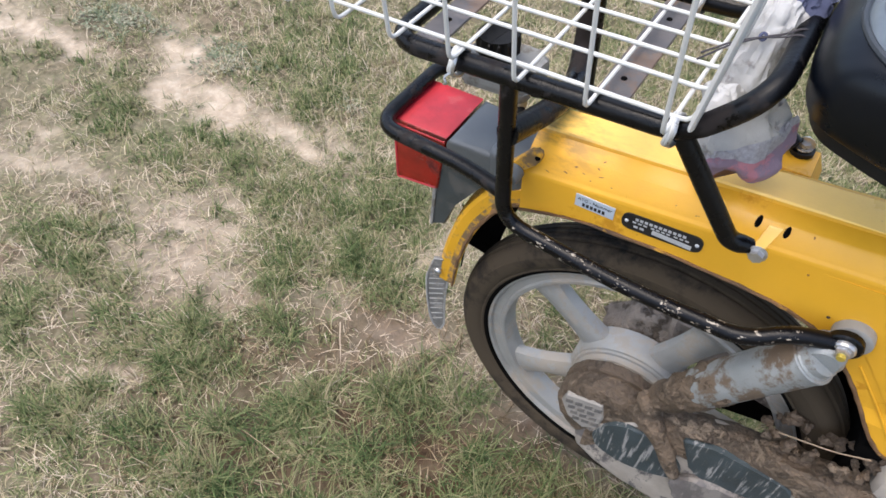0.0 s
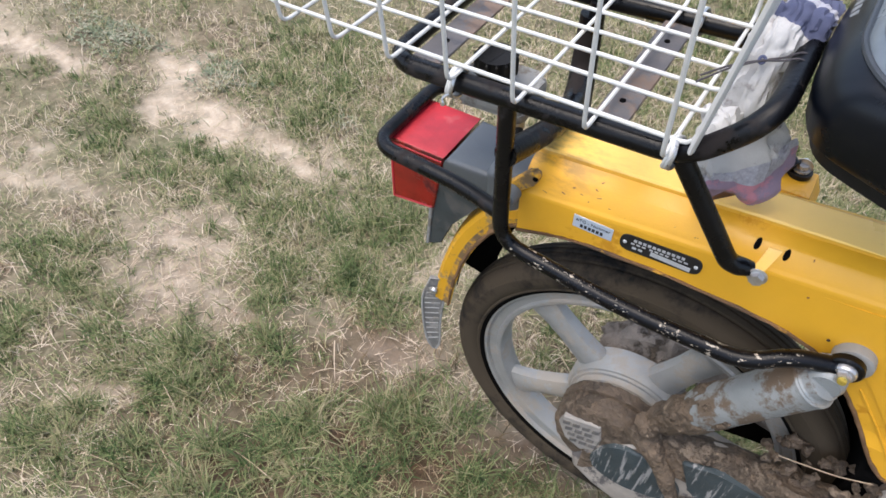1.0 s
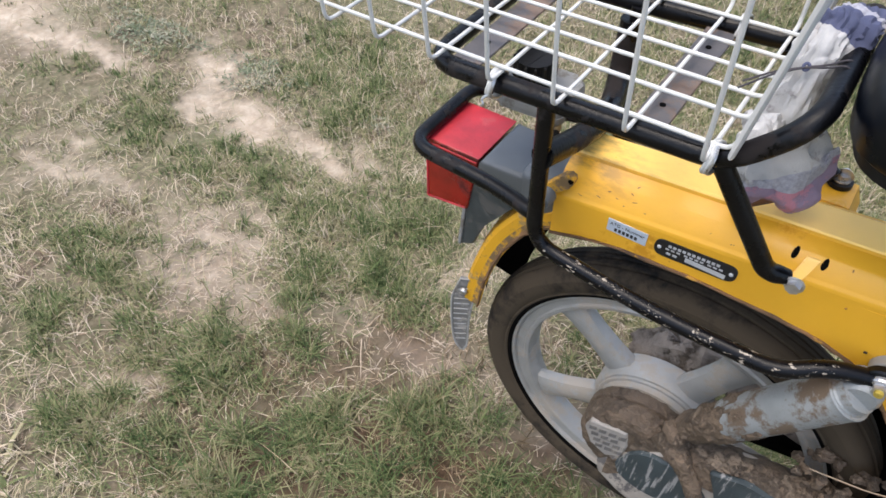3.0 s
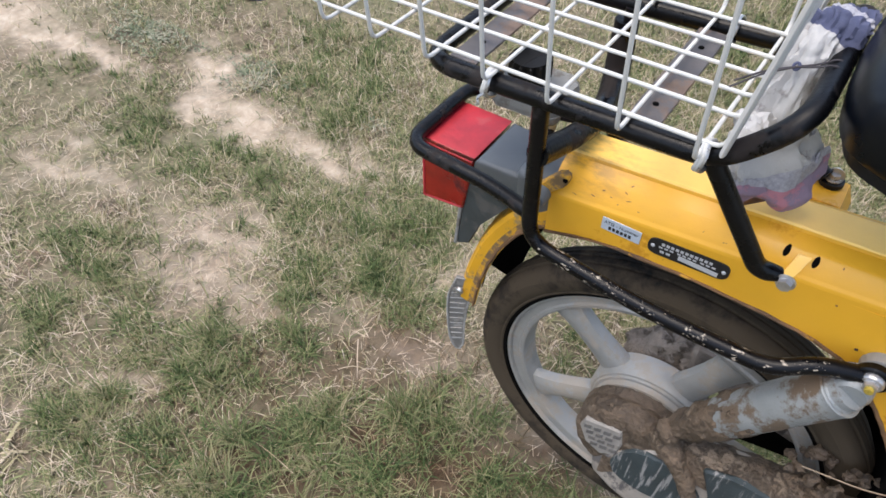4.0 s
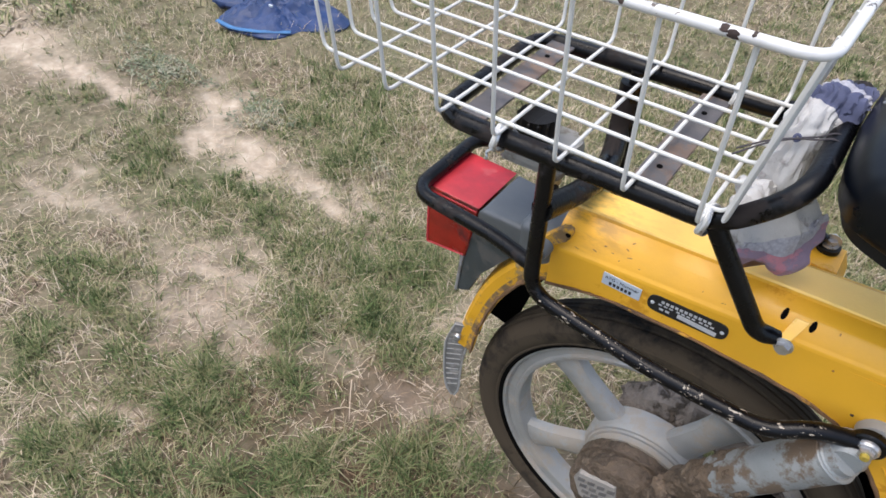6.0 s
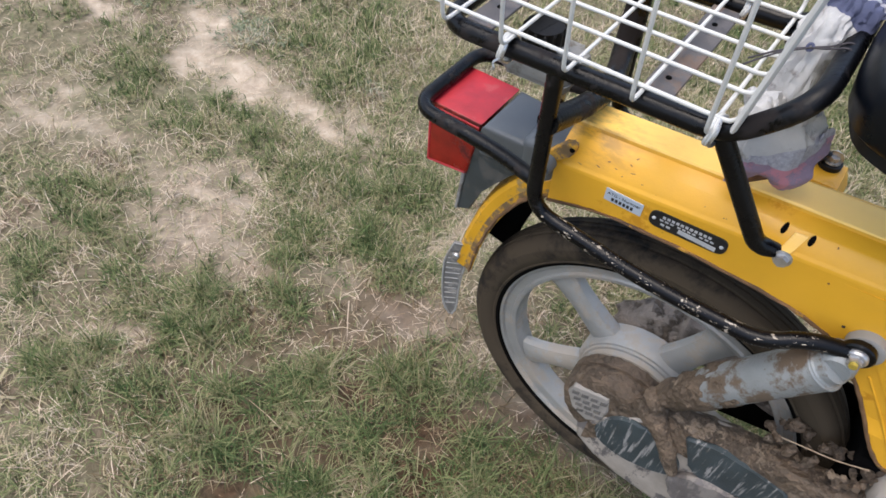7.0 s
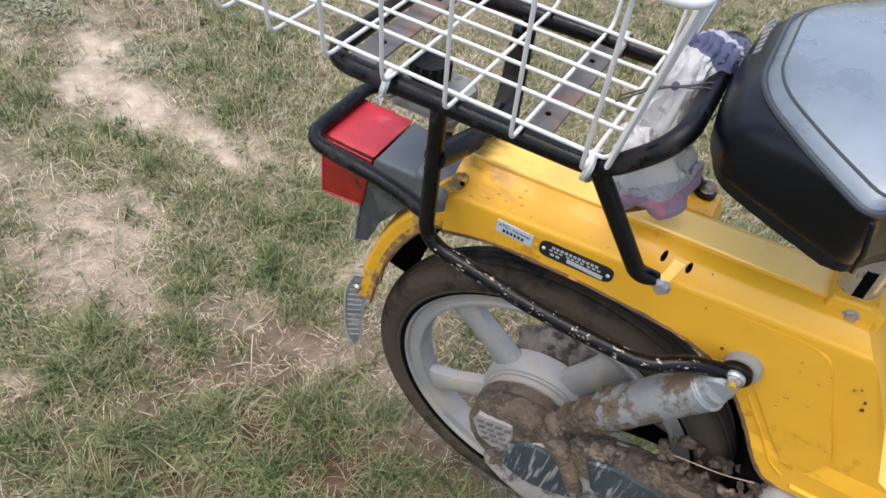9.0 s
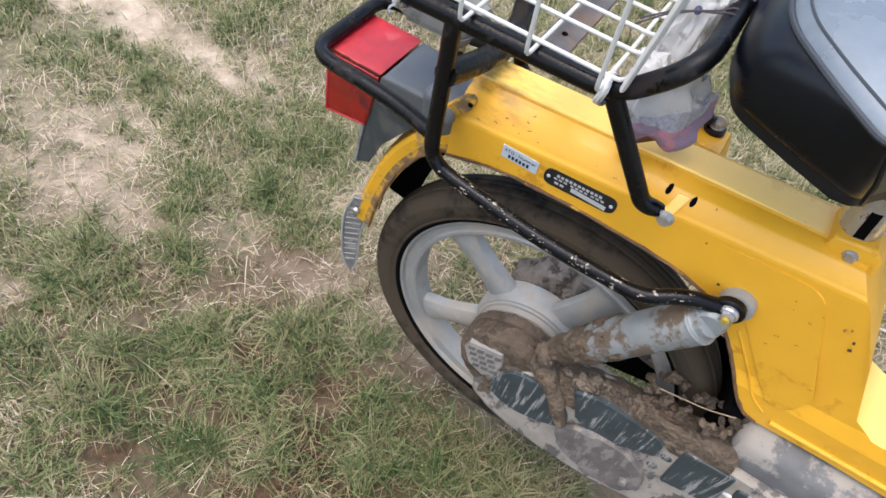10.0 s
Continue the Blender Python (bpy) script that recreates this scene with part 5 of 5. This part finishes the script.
    part("post_slot", slab([(0.2005, 0.716), (0.2090, 0.718), (0.2055, 0.748), (0.1970, 0.746)], -0.0215, -0.012, 0.001, 1), inside_black, post)
    part("post_collar", tube([(0.1985, -0.004, 0.762), (0.1970, -0.004, 0.778), (0.1945, -0.004, 0.800)], [0.0175, 0.0182, 0.0175], 36), rusty_edge, post, "rust-brown collar under the saddle")
    clamp = part("seat_clamp", slab([(0.186, 0.684), (0.188, 0.713), (0.2220, 0.719), (0.232, 0.711), (0.236, 0.684)], -0.027, 0.022, 0.004, 3), yellow, moped, "yellow seat-post clamp with bolt")
    part("clamp_bolt", bolt_head((0.209, -0.027, 0.702), 0.0052, 0.005), steel, clamp)
    return seat


make_seat()

# ---- wire basket on the rack ----
basket = thing("wire_basket", (-0.2, 0, 0.785), "white plastic-coated wire basket tied to the luggage rack", "basket")
basket.location = (0, 0, 0)


def make_basket():
    turn = Matrix.Translation((-0.3915, -0.0885, 0.7895)) @ Matrix.Rotation(-0.016, 4, "Z") @ Matrix.Rotation(-0.020, 4, "Y")
    px, ys, edge = 0.0601, [0.0, 0.0419, 0.0732, 0.1045, 0.1358, 0.1777], 0.0218
    r, hgt = 0.0019, 0.150
    y0, y1 = ys[0] - edge, ys[-1] + edge
    world_pts = lambda pts: [turn @ Vector(p) for p in pts]
    for i in range(7):
        x = i * px
        path = rounded([(x, y0 - 0.008, hgt), (x, y0, 0.0), (x, y1, 0.0), (x, y1 + 0.008, hgt)], 0.010, 3)
        part("wire", tube(world_pts(path), r, 8), white_wire, basket)
    length = 6 * px + 0.014
    for y in ys:
        path = rounded([(-0.052, y, hgt), (-0.040, y, 0.0035), (length, y, 0.0035), (length + 0.022, y, hgt)], 0.010, 3)
        part("wire", tube(world_pts(path), r, 8), white_wire, basket)
    rim_pts = rounded([(-0.056, y0 - 0.010, hgt), (length + 0.026, y0 - 0.010, hgt), (length + 0.026, y1 + 0.010, hgt), (-0.056, y1 + 0.010, hgt)], 0.02, 5, True)
    part("rim_bar", tube(world_pts(rim_pts), 0.0038, 12, True), white_bar, basket, "white painted rim bar, chipped to black")
    for at, wide, turn_by in ((0.3410, 0.0036, 0.7), (0.3470, 0.0050, 0.15), (0.3580, 0.0018, 1.2), (0.2760, 0.0030, 0.5), (0.1540, 0.0040, 0.2)):
        chip = bmesh.new()
        bmesh.ops.create_icosphere(chip, subdivisions=2, radius=1.0)
        aim = Vector((0, -math.cos(turn_by), math.sin(turn_by)))
        for v in chip.verts:
            c = Vector((at, y0 - 0.010, hgt)) + aim * 0.0031
            across = aim.cross(Vector((1, 0, 0)))
            ragged = 1 + 0.35 * noise.noise(v.co * 2.1 + Vector((at * 90, 0, 0)))
            v.co = turn @ (c + Vector((wide * v.co.x * ragged, 0, 0)) + across * (0.0026 * v.co.y * ragged) + aim * (0.0009 * v.co.z))
        part("bare_chip", chip, rust_dark, basket, "dark chip in the white paint")
    for y, s in ((y0, -1), (y1, 1)):
        part("flat_stay", tube(world_pts([(length + 0.001, y - s * 0.020, 0.002), (length + 0.0235, y - s * 0.012, hgt)]), 0.0075, 10, flat=0.35), white_wire, basket)


make_basket()

# ---- plates, holes and small hardware on the moped ----


def text_mesh(words, size, m, name, mat, parent):
    cu = bpy.data.curves.new(name, "FONT")
    cu.body, cu.size, cu.extrude = words, size, 0.0002
    tmp = bpy.data.objects.new(name, cu)
    scene.collection.objects.link(tmp)
    bpy.context.view_layer.update()
    me = bpy.data.meshes.new_from_object(tmp.evaluated_get(bpy.context.evaluated_depsgraph_get()))
    bpy.data.objects.remove(tmp)
    me.transform(m)
    me.materials.clear()
    me.materials.append(mat)
    ob = new(name, me)
    ob.parent = parent
    return ob


def make_plates():
    on_flank = lambda x, z: pose(x, -0.0513, z, 90, 0, 0)
    sticker = part("sticker", box(-0.106, -0.065, -0.0512, -0.0498, 0.6265, 0.6425, 0.0003, 1), skin_white, body, "pale blue-white paper sticker with black print")
    text_mesh("ATG - Nummer", 0.0055, on_flank(-0.1035, 0.6357), "printed_words", ink, sticker)
    for k in range(6):
        part("printed_digit", box(-0.098 + 0.0042 * k, -0.0952 + 0.0042 * k, -0.0515, -0.0509, 0.6290, 0.6332), ink, sticker)
    out = rounded([(-0.057, 0, 0.624), (0.021, 0, 0.629), (0.021, 0, 0.650), (-0.057, 0, 0.645)], 0.0095, 6, True)
    plate = part("maker_plate", slab([(p.x, p.z) for p in out], -0.0512, -0.0496, 0.0003, 1), ink, body, "black oval maker's plate with silver print")
    z = lambda x: 0.6370 + 0.064 * (x + 0.018)
    for x0, x1, dz, h in ((-0.044, 0.006, 0.0052, 0.0032), (-0.046, -0.030, 0.0008, 0.0018), (-0.028, -0.008, 0.0008, 0.0018), (-0.006, 0.010, 0.0008, 0.0018), (-0.044, -0.032, -0.0045, 0.0026)):
        n = max(2, int((x1 - x0) / 0.0045))
        for k in range(n):
            a = x0 + (x1 - x0) * k / n
            part("printed_mark", box(a, a + (x1 - x0) / n * 0.68, -0.0515, -0.0509, z(a) + dz - h / 2, z(a) + dz + h / 2), silver_ink, plate)
    part("blank_field", box(-0.026, 0.012, -0.0516, -0.0509, 0.6300, 0.6352), silver_ink, plate)
    for x in (-0.052, 0.016):
        part("rivet", lathe([(0.0, -0.0525), (0.0016, -0.0522), (0.0022, -0.0510)], 10, "y", (x, 0, z(x))), silver_ink, plate)
    # slots in the flank with the tab between them
    for x, zz in ((0.0535, 0.6835), (0.0775, 0.6845)):
        hole = bmesh.new()
        bmesh.ops.create_icosphere(hole, subdivisions=2, radius=1.0)
        for v in hole.verts:
            v.co = Vector((x + 0.0027 * v.co.x + 0.0004 * v.co.z, -flank(x, zz - 0.002 + 0.0038 * v.co.z) + 0.0022 * v.co.y, zz - 0.002 + 0.0038 * v.co.z))
        part("slot", hole, inside_black, body)
    tongue = slab([(0.0575, 0.664), (0.0675, 0.666), (0.0700, 0.6745), (0.0735, 0.684), (0.0625, 0.683), (0.0600, 0.6735)], -1.0, 0.0, 0.0012, 2)
    for v in tongue.verts:
        v.co.y = -flank(v.co.x, v.co.z) + (0.004 + 0.006 * v.co.y if v.co.y < -0.5 else 0.004)
    part("strut_tab", tongue, yellow_faded_lit, body)
    # rear tab folded out from the frame, with its bolt
    tab_out = rounded([(-0.188, 0.640, 0), (-0.178, 0.631, 0), (-0.147, 0.664, 0), (-0.146, 0.676, 0), (-0.156, 0.676, 0)], 0.004, 3, True)
    part("rear_tab", slab([(p.x, p.y) for p in tab_out], -0.055, -0.045, 0.0025, 2), guard_dust, body, "yellow rear tab, paint worn")
    for x, zz in ((-0.1495, 0.670),):
        part("tab_slot", lathe([(0.0, -0.0558), (0.0026, -0.0556), (0.0030, -0.0540)], 12, "y", (x, 0, zz)), inside_black, body)
    part("tab_bolt", lathe([(0.0, -0.072), (0.0080, -0.071), (0.0095, -0.067), (0.0095, -0.056), (0.0, -0.056)], 20, "y", (-0.171, 0, 0.644)), lamp_grey, body, "dull grey bolt")
    # far-side tab with its bolt
    tab = part("far_tab", slab([(0.040, 0.656), (0.086, 0.658), (0.078, 0.676), (0.048, 0.676)], 0.046, 0.088, 0.002, 1), yellow, body)
    part("tab_washer", lathe([(0.0, 0.676), (0.011, 0.676), (0.011, 0.681), (0.0, 0.681)], 20, "z", (0.062, 0.078, 0)), black_plastic, tab)
    part("tab_bolt", bolt_head((0.062, 0.078, 0.682), 0.006, 0.006, (0, 0, 1)), steel, tab)
    # stand that carries the lifted wheel, low behind the case
    part("centre_stand", tube(rounded([(0.215, 0.010, 0.330), (0.205, 0.050, 0.150), (0.215, 0.095, 0.004), (0.265, 0.110, 0.002)], 0.03, 4), 0.011, 12), black_tube, moped, "black centre stand leg")


make_plates()


def make_chips():
    """Chips and short scratches where the paint is gone down to brown primer."""
    rng = random.Random(77)
    top, step = lambda x: 0.6916 + 0.075 * x, lambda x: 0.660 + 0.11 * x
    spots = [(x, top(x) + (step(x) - top(x)) * rng.uniform(0.25, 0.85)) for x in (rng.uniform(-0.15, 0.16) for _ in range(15))]
    spots += [(0.199, 0.650), (0.203, 0.639), (0.209, 0.597), (0.209, 0.581), (0.229, 0.600), (0.222, 0.634), (0.225, 0.649), (0.246, 0.647), (0.250, 0.651), (0.250, 0.599), (0.271, 0.554), (0.107, 0.658)]
    # worn patches at the bush, the clamp and the fold of the seat tower
    worn = [(0.260, 0.638), (0.263, 0.628), (0.139, 0.619), (0.061, 0.6675)]
    for at, (x, z) in enumerate(spots + worn):
        big = at >= len(spots)
        a, b = 0.0006 + 0.0026 * rng.random() ** 2, rng.uniform(0.00025, 0.0006)
        if big:
            a, b = rng.uniform(0.0012, 0.0024), rng.uniform(0.0005, 0.0009)
        tilt = rng.uniform(-0.5, 0.9)
        pts = []
        for k in range(7):
            v = 2 * math.pi * k / 7
            r = rng.uniform(0.6, 1.2)
            px_, pz_ = a * r * math.cos(v), b * r * math.sin(v)
            pts.append((x + px_ * math.cos(tilt) - pz_ * math.sin(tilt), z + px_ * math.sin(tilt) + pz_ * math.cos(tilt)))
        bm = bmesh.new()
        out = [bm.verts.new((p, -flank(p, q) - (0.0018 if p > 0.09 else 0.0005), q)) for p, q in pts]
        inn = [bm.verts.new((p, -flank(p, q) + 0.0010, q)) for p, q in pts]
        bm.faces.new(out)
        bm.faces.new(inn[::-1])
        for k in range(7):
            bm.faces.new((out[k], inn[k], inn[(k + 1) % 7], out[(k + 1) % 7]))
        part("paint_chip", bm, rust_dark if big else rust_chip, body, smooth=False)


make_chips()

# ---- a pair of work gloves stuffed through the rack ----
gloves = thing("work_gloves", (0, 0, 0), "soiled white cotton work gloves tied to the rack", "gloves")


def make_gloves():
    spine = [((0.018, 0.046, 0.842), 0.014, 0.008), ((0.017, 0.036, 0.851), 0.021, 0.010), ((0.013, 0.020, 0.850), 0.024, 0.012), ((0.007, 0.004, 0.840), 0.022, 0.014), ((0.002, -0.009, 0.824), 0.019, 0.015),
             ((0.000, -0.016, 0.797), 0.024, 0.017), ((0.002, -0.018, 0.766), 0.031, 0.017), ((0.009, -0.018, 0.748), 0.038, 0.017), ((0.015, -0.017, 0.735), 0.041, 0.017), ((0.021, -0.016, 0.722), 0.042, 0.016), ((0.024, -0.014, 0.711), 0.032, 0.011)]
    sides = 72
    fine = []
    for i in range(len(spine) - 1):
        for k in range(8):
            t = k / 8
            fine.append((Vector(spine[i][0]).lerp(Vector(spine[i + 1][0]), t), spine[i][1] * (1 - t) + spine[i + 1][1] * t, spine[i][2] * (1 - t) + spine[i + 1][2] * t))
    fine.append((Vector(spine[-1][0]), spine[-1][1], spine[-1][2]))
    total = len(fine)
    pieces = (("cuff", 0, 9, cloth_navy, "faded navy knitted cuff"), ("cuff_stripe", 9, 12, cloth_grey, "pale stripe of the cuff"), ("cuff_edge", 12, 21, cloth_navy, "faded navy knitted cuff"), ("glove_back", 21, 58, cloth_white, "soiled white cotton"), ("print_band", 58, 65, cloth_grey, "grey printed band"), ("dipped_hem", 65, total - 1, cloth_pink, "purple and pink print"))

    def ring(i):
        p, a, b = fine[i]
        q = fine[min(i + 1, total - 1)][0] - fine[max(i - 1, 0)][0]
        d = q.normalized()
        wide = Vector((0.86, 0.5, 0)).normalized()
        wide = (wide - d * wide.dot(d)).normalized()
        thick = d.cross(wide)
        out = []
        for k in range(sides):
            u = 2 * math.pi * k / sides
            s = i / 2
            soft = noise.noise(Vector((math.cos(u) * 1.6, math.sin(u) * 1.6, s * 0.16)))
            crease = 1 - min(1, abs(noise.noise(Vector((math.cos(u) * 3.2, math.sin(u) * 3.2, s * 0.10 + 5)))) * 4)
            crimp = 1 - min(1, abs(noise.noise(Vector((math.cos(u) * 2.2 + s * 0.2, math.sin(u) * 2.2, s * 0.42 + 9)))) * 3.5)
            fold = 1 + 0.06 * math.sin(4 * u + s * 0.09 + 2 * soft) + 0.32 * soft - (0.22 if i < 40 else 0.09) * crease - 0.16 * crimp * (1.0 if i < 36 else 0.12)
            sag = 0.010 * math.sin(3 * u + 1.0) if i > 60 else 0
            out.append(p + wide * (a * fold * math.cos(u)) + thick * (b * fold * math.sin(u)) + Vector((0, 0, sag)))
        return out
    for name, i0, i1, mat, label in pieces:
        bm = bmesh.new()
        rows_ = [[bm.verts.new(v) for v in ring(i)] for i in range(i0, i1 + 1)]
        for a, b in zip(rows_, rows_[1:]):
            for k in range(sides):
                bm.faces.new((a[k], a[(k + 1) % sides], b[(k + 1) % sides], b[k]))
        if i0 == 0:
            bm.faces.new(rows_[0][::-1])
        if i1 == total - 1:
            bm.faces.new(rows_[-1])
        part(name, bm, mat, gloves, label)
    for dz, dy in ((0.0, 0.0), (0.003, -0.010)):
        path = rounded([(-0.036, -0.036 + dy, 0.818), (-0.018, -0.030 + dy, 0.830 + dz), (0.000, -0.024, 0.8365), (0.014, -0.018 + dy, 0.840 + dz), (0.024, -0.014 + dy, 0.847), (0.035, -0.012 + dy, 0.836)], 0.006, 4)
        part("string", tube(path, 0.0008, 6), twine, gloves, "thin dark string")
    knot = [(0.000 + 0.0020 * math.cos(u), -0.024 + 0.0014 * math.sin(u), 0.8368 + 0.0020 * math.sin(u)) for u in (2 * math.pi * k / 14 for k in range(14))]
    part("knot", tube(knot, 0.0012, 8, True), cloth_navy, gloves, "knot of blue string")
    crumple = bmesh.new()
    bmesh.ops.create_icosphere(crumple, subdivisions=4, radius=0.02)
    for v in crumple.verts:
        v.co = Vector((-0.010 + v.co.x * 0.7, -0.046 + v.co.y * 1.2, 0.788 + v.co.z * 0.5))
    part("thumb", lumpy(crumple, 0.008, 0.022, 3.0), cloth_white, gloves, "crumpled white cotton thumb")


make_gloves()

# ---- wire ties that hold the basket ----


def make_ties():
    for x, y, z in ((-0.214, -0.0945, 0.7775), (-0.0285, -0.093, 0.784), (-0.070, 0.094, 0.782)):
        tie = thing("wire_tie", (x, y, z), "twisted pale wire tie fixing basket to rack", "tie", "ties of the basket")
        for k in range(3):
            loop = [(0.002 * k - 0.002 + 0.001 * math.sin(3 * u), 0.0128 * math.cos(u), 0.004 + 0.0122 * math.sin(u)) for u in (2 * math.pi * j / 20 for j in range(20))]
            part("wire_turn" if k < 2 else "steel_binding", tube(loop, 0.0016, 6, True), white_wire if k < 2 else steel, tie)
        if x > -0.1:
            continue
        tail = [(0.0, -0.012, 0.000), (-0.005, -0.0165, -0.004), (-0.001, -0.018, -0.009), (-0.006, -0.015, -0.012)]
        part("twisted_end", tube(rounded(tail, 0.005, 4), 0.0011, 6), steel, tie)


make_ties()

# ---- blue jacket lying in the grass ----
jacket = thing("blue_jacket", (-1.80, 1.00, 0.0), "crumpled royal-blue nylon jacket lying on the grass", "jacket")


def make_jacket():
    bm = bmesh.new()
    bmesh.ops.create_grid(bm, x_segments=60, y_segments=44, size=0.5)
    for v in bm.verts:
        u, w = v.co.x * 2, v.co.y * 2
        ang = math.atan2(w, u)
        rad = max(abs(u), abs(w))
        rr = rad * (1 + 0.16 * math.sin(3 * ang + 0.5) + 0.10 * math.sin(5 * ang))
        x, y = 0.215 * rr * math.cos(ang), 0.185 * rr * math.sin(ang)
        fold = noise.fractal(Vector((x * 6, y * 14, 1.0)), 0.7, 2.0, 4)
        z = 0.085 * (1 - rad ** 2.4) * (0.75 + 0.6 * fold) + 0.010
        v.co = Vector((x, y, max(z, 0.004)))
    geo = bmesh.ops.extrude_face_region(bm, geom=bm.faces[:])
    for v in geo["geom"]:
        if isinstance(v, bmesh.types.BMVert):
            v.co.z -= 0.006
    part("jacket_body", bm, blue_cloth, jacket, "royal-blue nylon, folded")
    part("hem", tube(rounded([(-0.11, -0.20, 0.022), (-0.03, -0.205, 0.02), (0.06, -0.17, 0.022), (0.15, -0.10, 0.02)], 0.05, 5), 0.009, 8, flat=0.5), blue_trim, jacket, "light blue hem trim")
    sleeve = tube(rounded([(-0.12, -0.06, 0.03), (-0.20, -0.10, 0.03), (-0.26, -0.05, 0.02), (-0.28, 0.02, 0.015)], 0.05, 5), [0.035] * 6 + [0.03] * 6 + [0.022] * 2, 14, flat=0.6)
    part("sleeve", lumpy(sleeve, 0.012, 0.04, 2.0), blue_cloth, jacket, "folded blue sleeve")
    part("lining", lumpy(tube(rounded([(-0.20, 0.02, 0.055), (-0.15, 0.05, 0.075), (-0.09, 0.06, 0.078)], 0.03, 4), 0.022, 12, flat=0.6), 0.008, 0.03, 5.0), teal_cloth, jacket, "teal lining turned out")
    part("coral_patch", box(-0.215, -0.180, -0.010, 0.014, 0.040, 0.062, 0.006, 2), coral_cloth, jacket, "coral-red patch of the lining")
    part("tag", box(0.045, 0.062, -0.092, -0.086, 0.078, 0.086, 0.001, 1), skin_white, jacket, "small white tag")


make_jacket()

# ---- low broad-leaved weeds on the sandy patch ----


def make_weed(x, y, a, b, count, seed):
    rng = np.random.default_rng(seed)
    u = rng.uniform(0, 6.283, count)
    r = rng.random(count) ** 0.75 * (1.05 + 0.35 * np.sin(3 * u + seed) + 0.25 * np.sin(5 * u))
    px_, py_ = x + a * r * np.cos(u), y + b * r * np.sin(u)
    pz = ground_height(px_, py_) + rng.uniform(0.002, 0.014, count)
    co, faces = [], []
    for k in range(count):
        h, l, w, tilt = rng.uniform(0, 6.283), rng.uniform(0.007, 0.014), rng.uniform(0.004, 0.007), rng.uniform(-0.2, 0.7)
        d, s_ = Vector((math.cos(h), math.sin(h), math.sin(tilt))), Vector((-math.sin(h), math.cos(h), 0.15))
        c = Vector((px_[k], py_[k], pz[k]))
        o = len(co)
        co += [c, c + d * l * 0.4 + s_ * w * 0.5, c + d * l * 0.8 + s_ * w * 0.35, c + d * l, c + d * l * 0.8 - s_ * w * 0.35, c + d * l * 0.4 - s_ * w * 0.5]
        faces += [(o, o + 1, o + 5), (o + 1, o + 2, o + 4, o + 5), (o + 2, o + 3, o + 4)]
    me = bpy.data.meshes.new("weed_patch")
    me.from_pydata([tuple(c) for c in co], [], faces)
    me.materials.append(weed_leaf)
    return tagged(new("weed_patch", me), "low grey-green weeds creeping over the sand", "weeds", kind="stuff")


make_weed(-1.85, 0.50, 0.17, 0.085, 1000, 31)
make_weed(-1.386, 0.522, 0.115, 0.07, 560, 32)
make_weed(-0.94, 0.525, 0.045, 0.028, 60, 33)
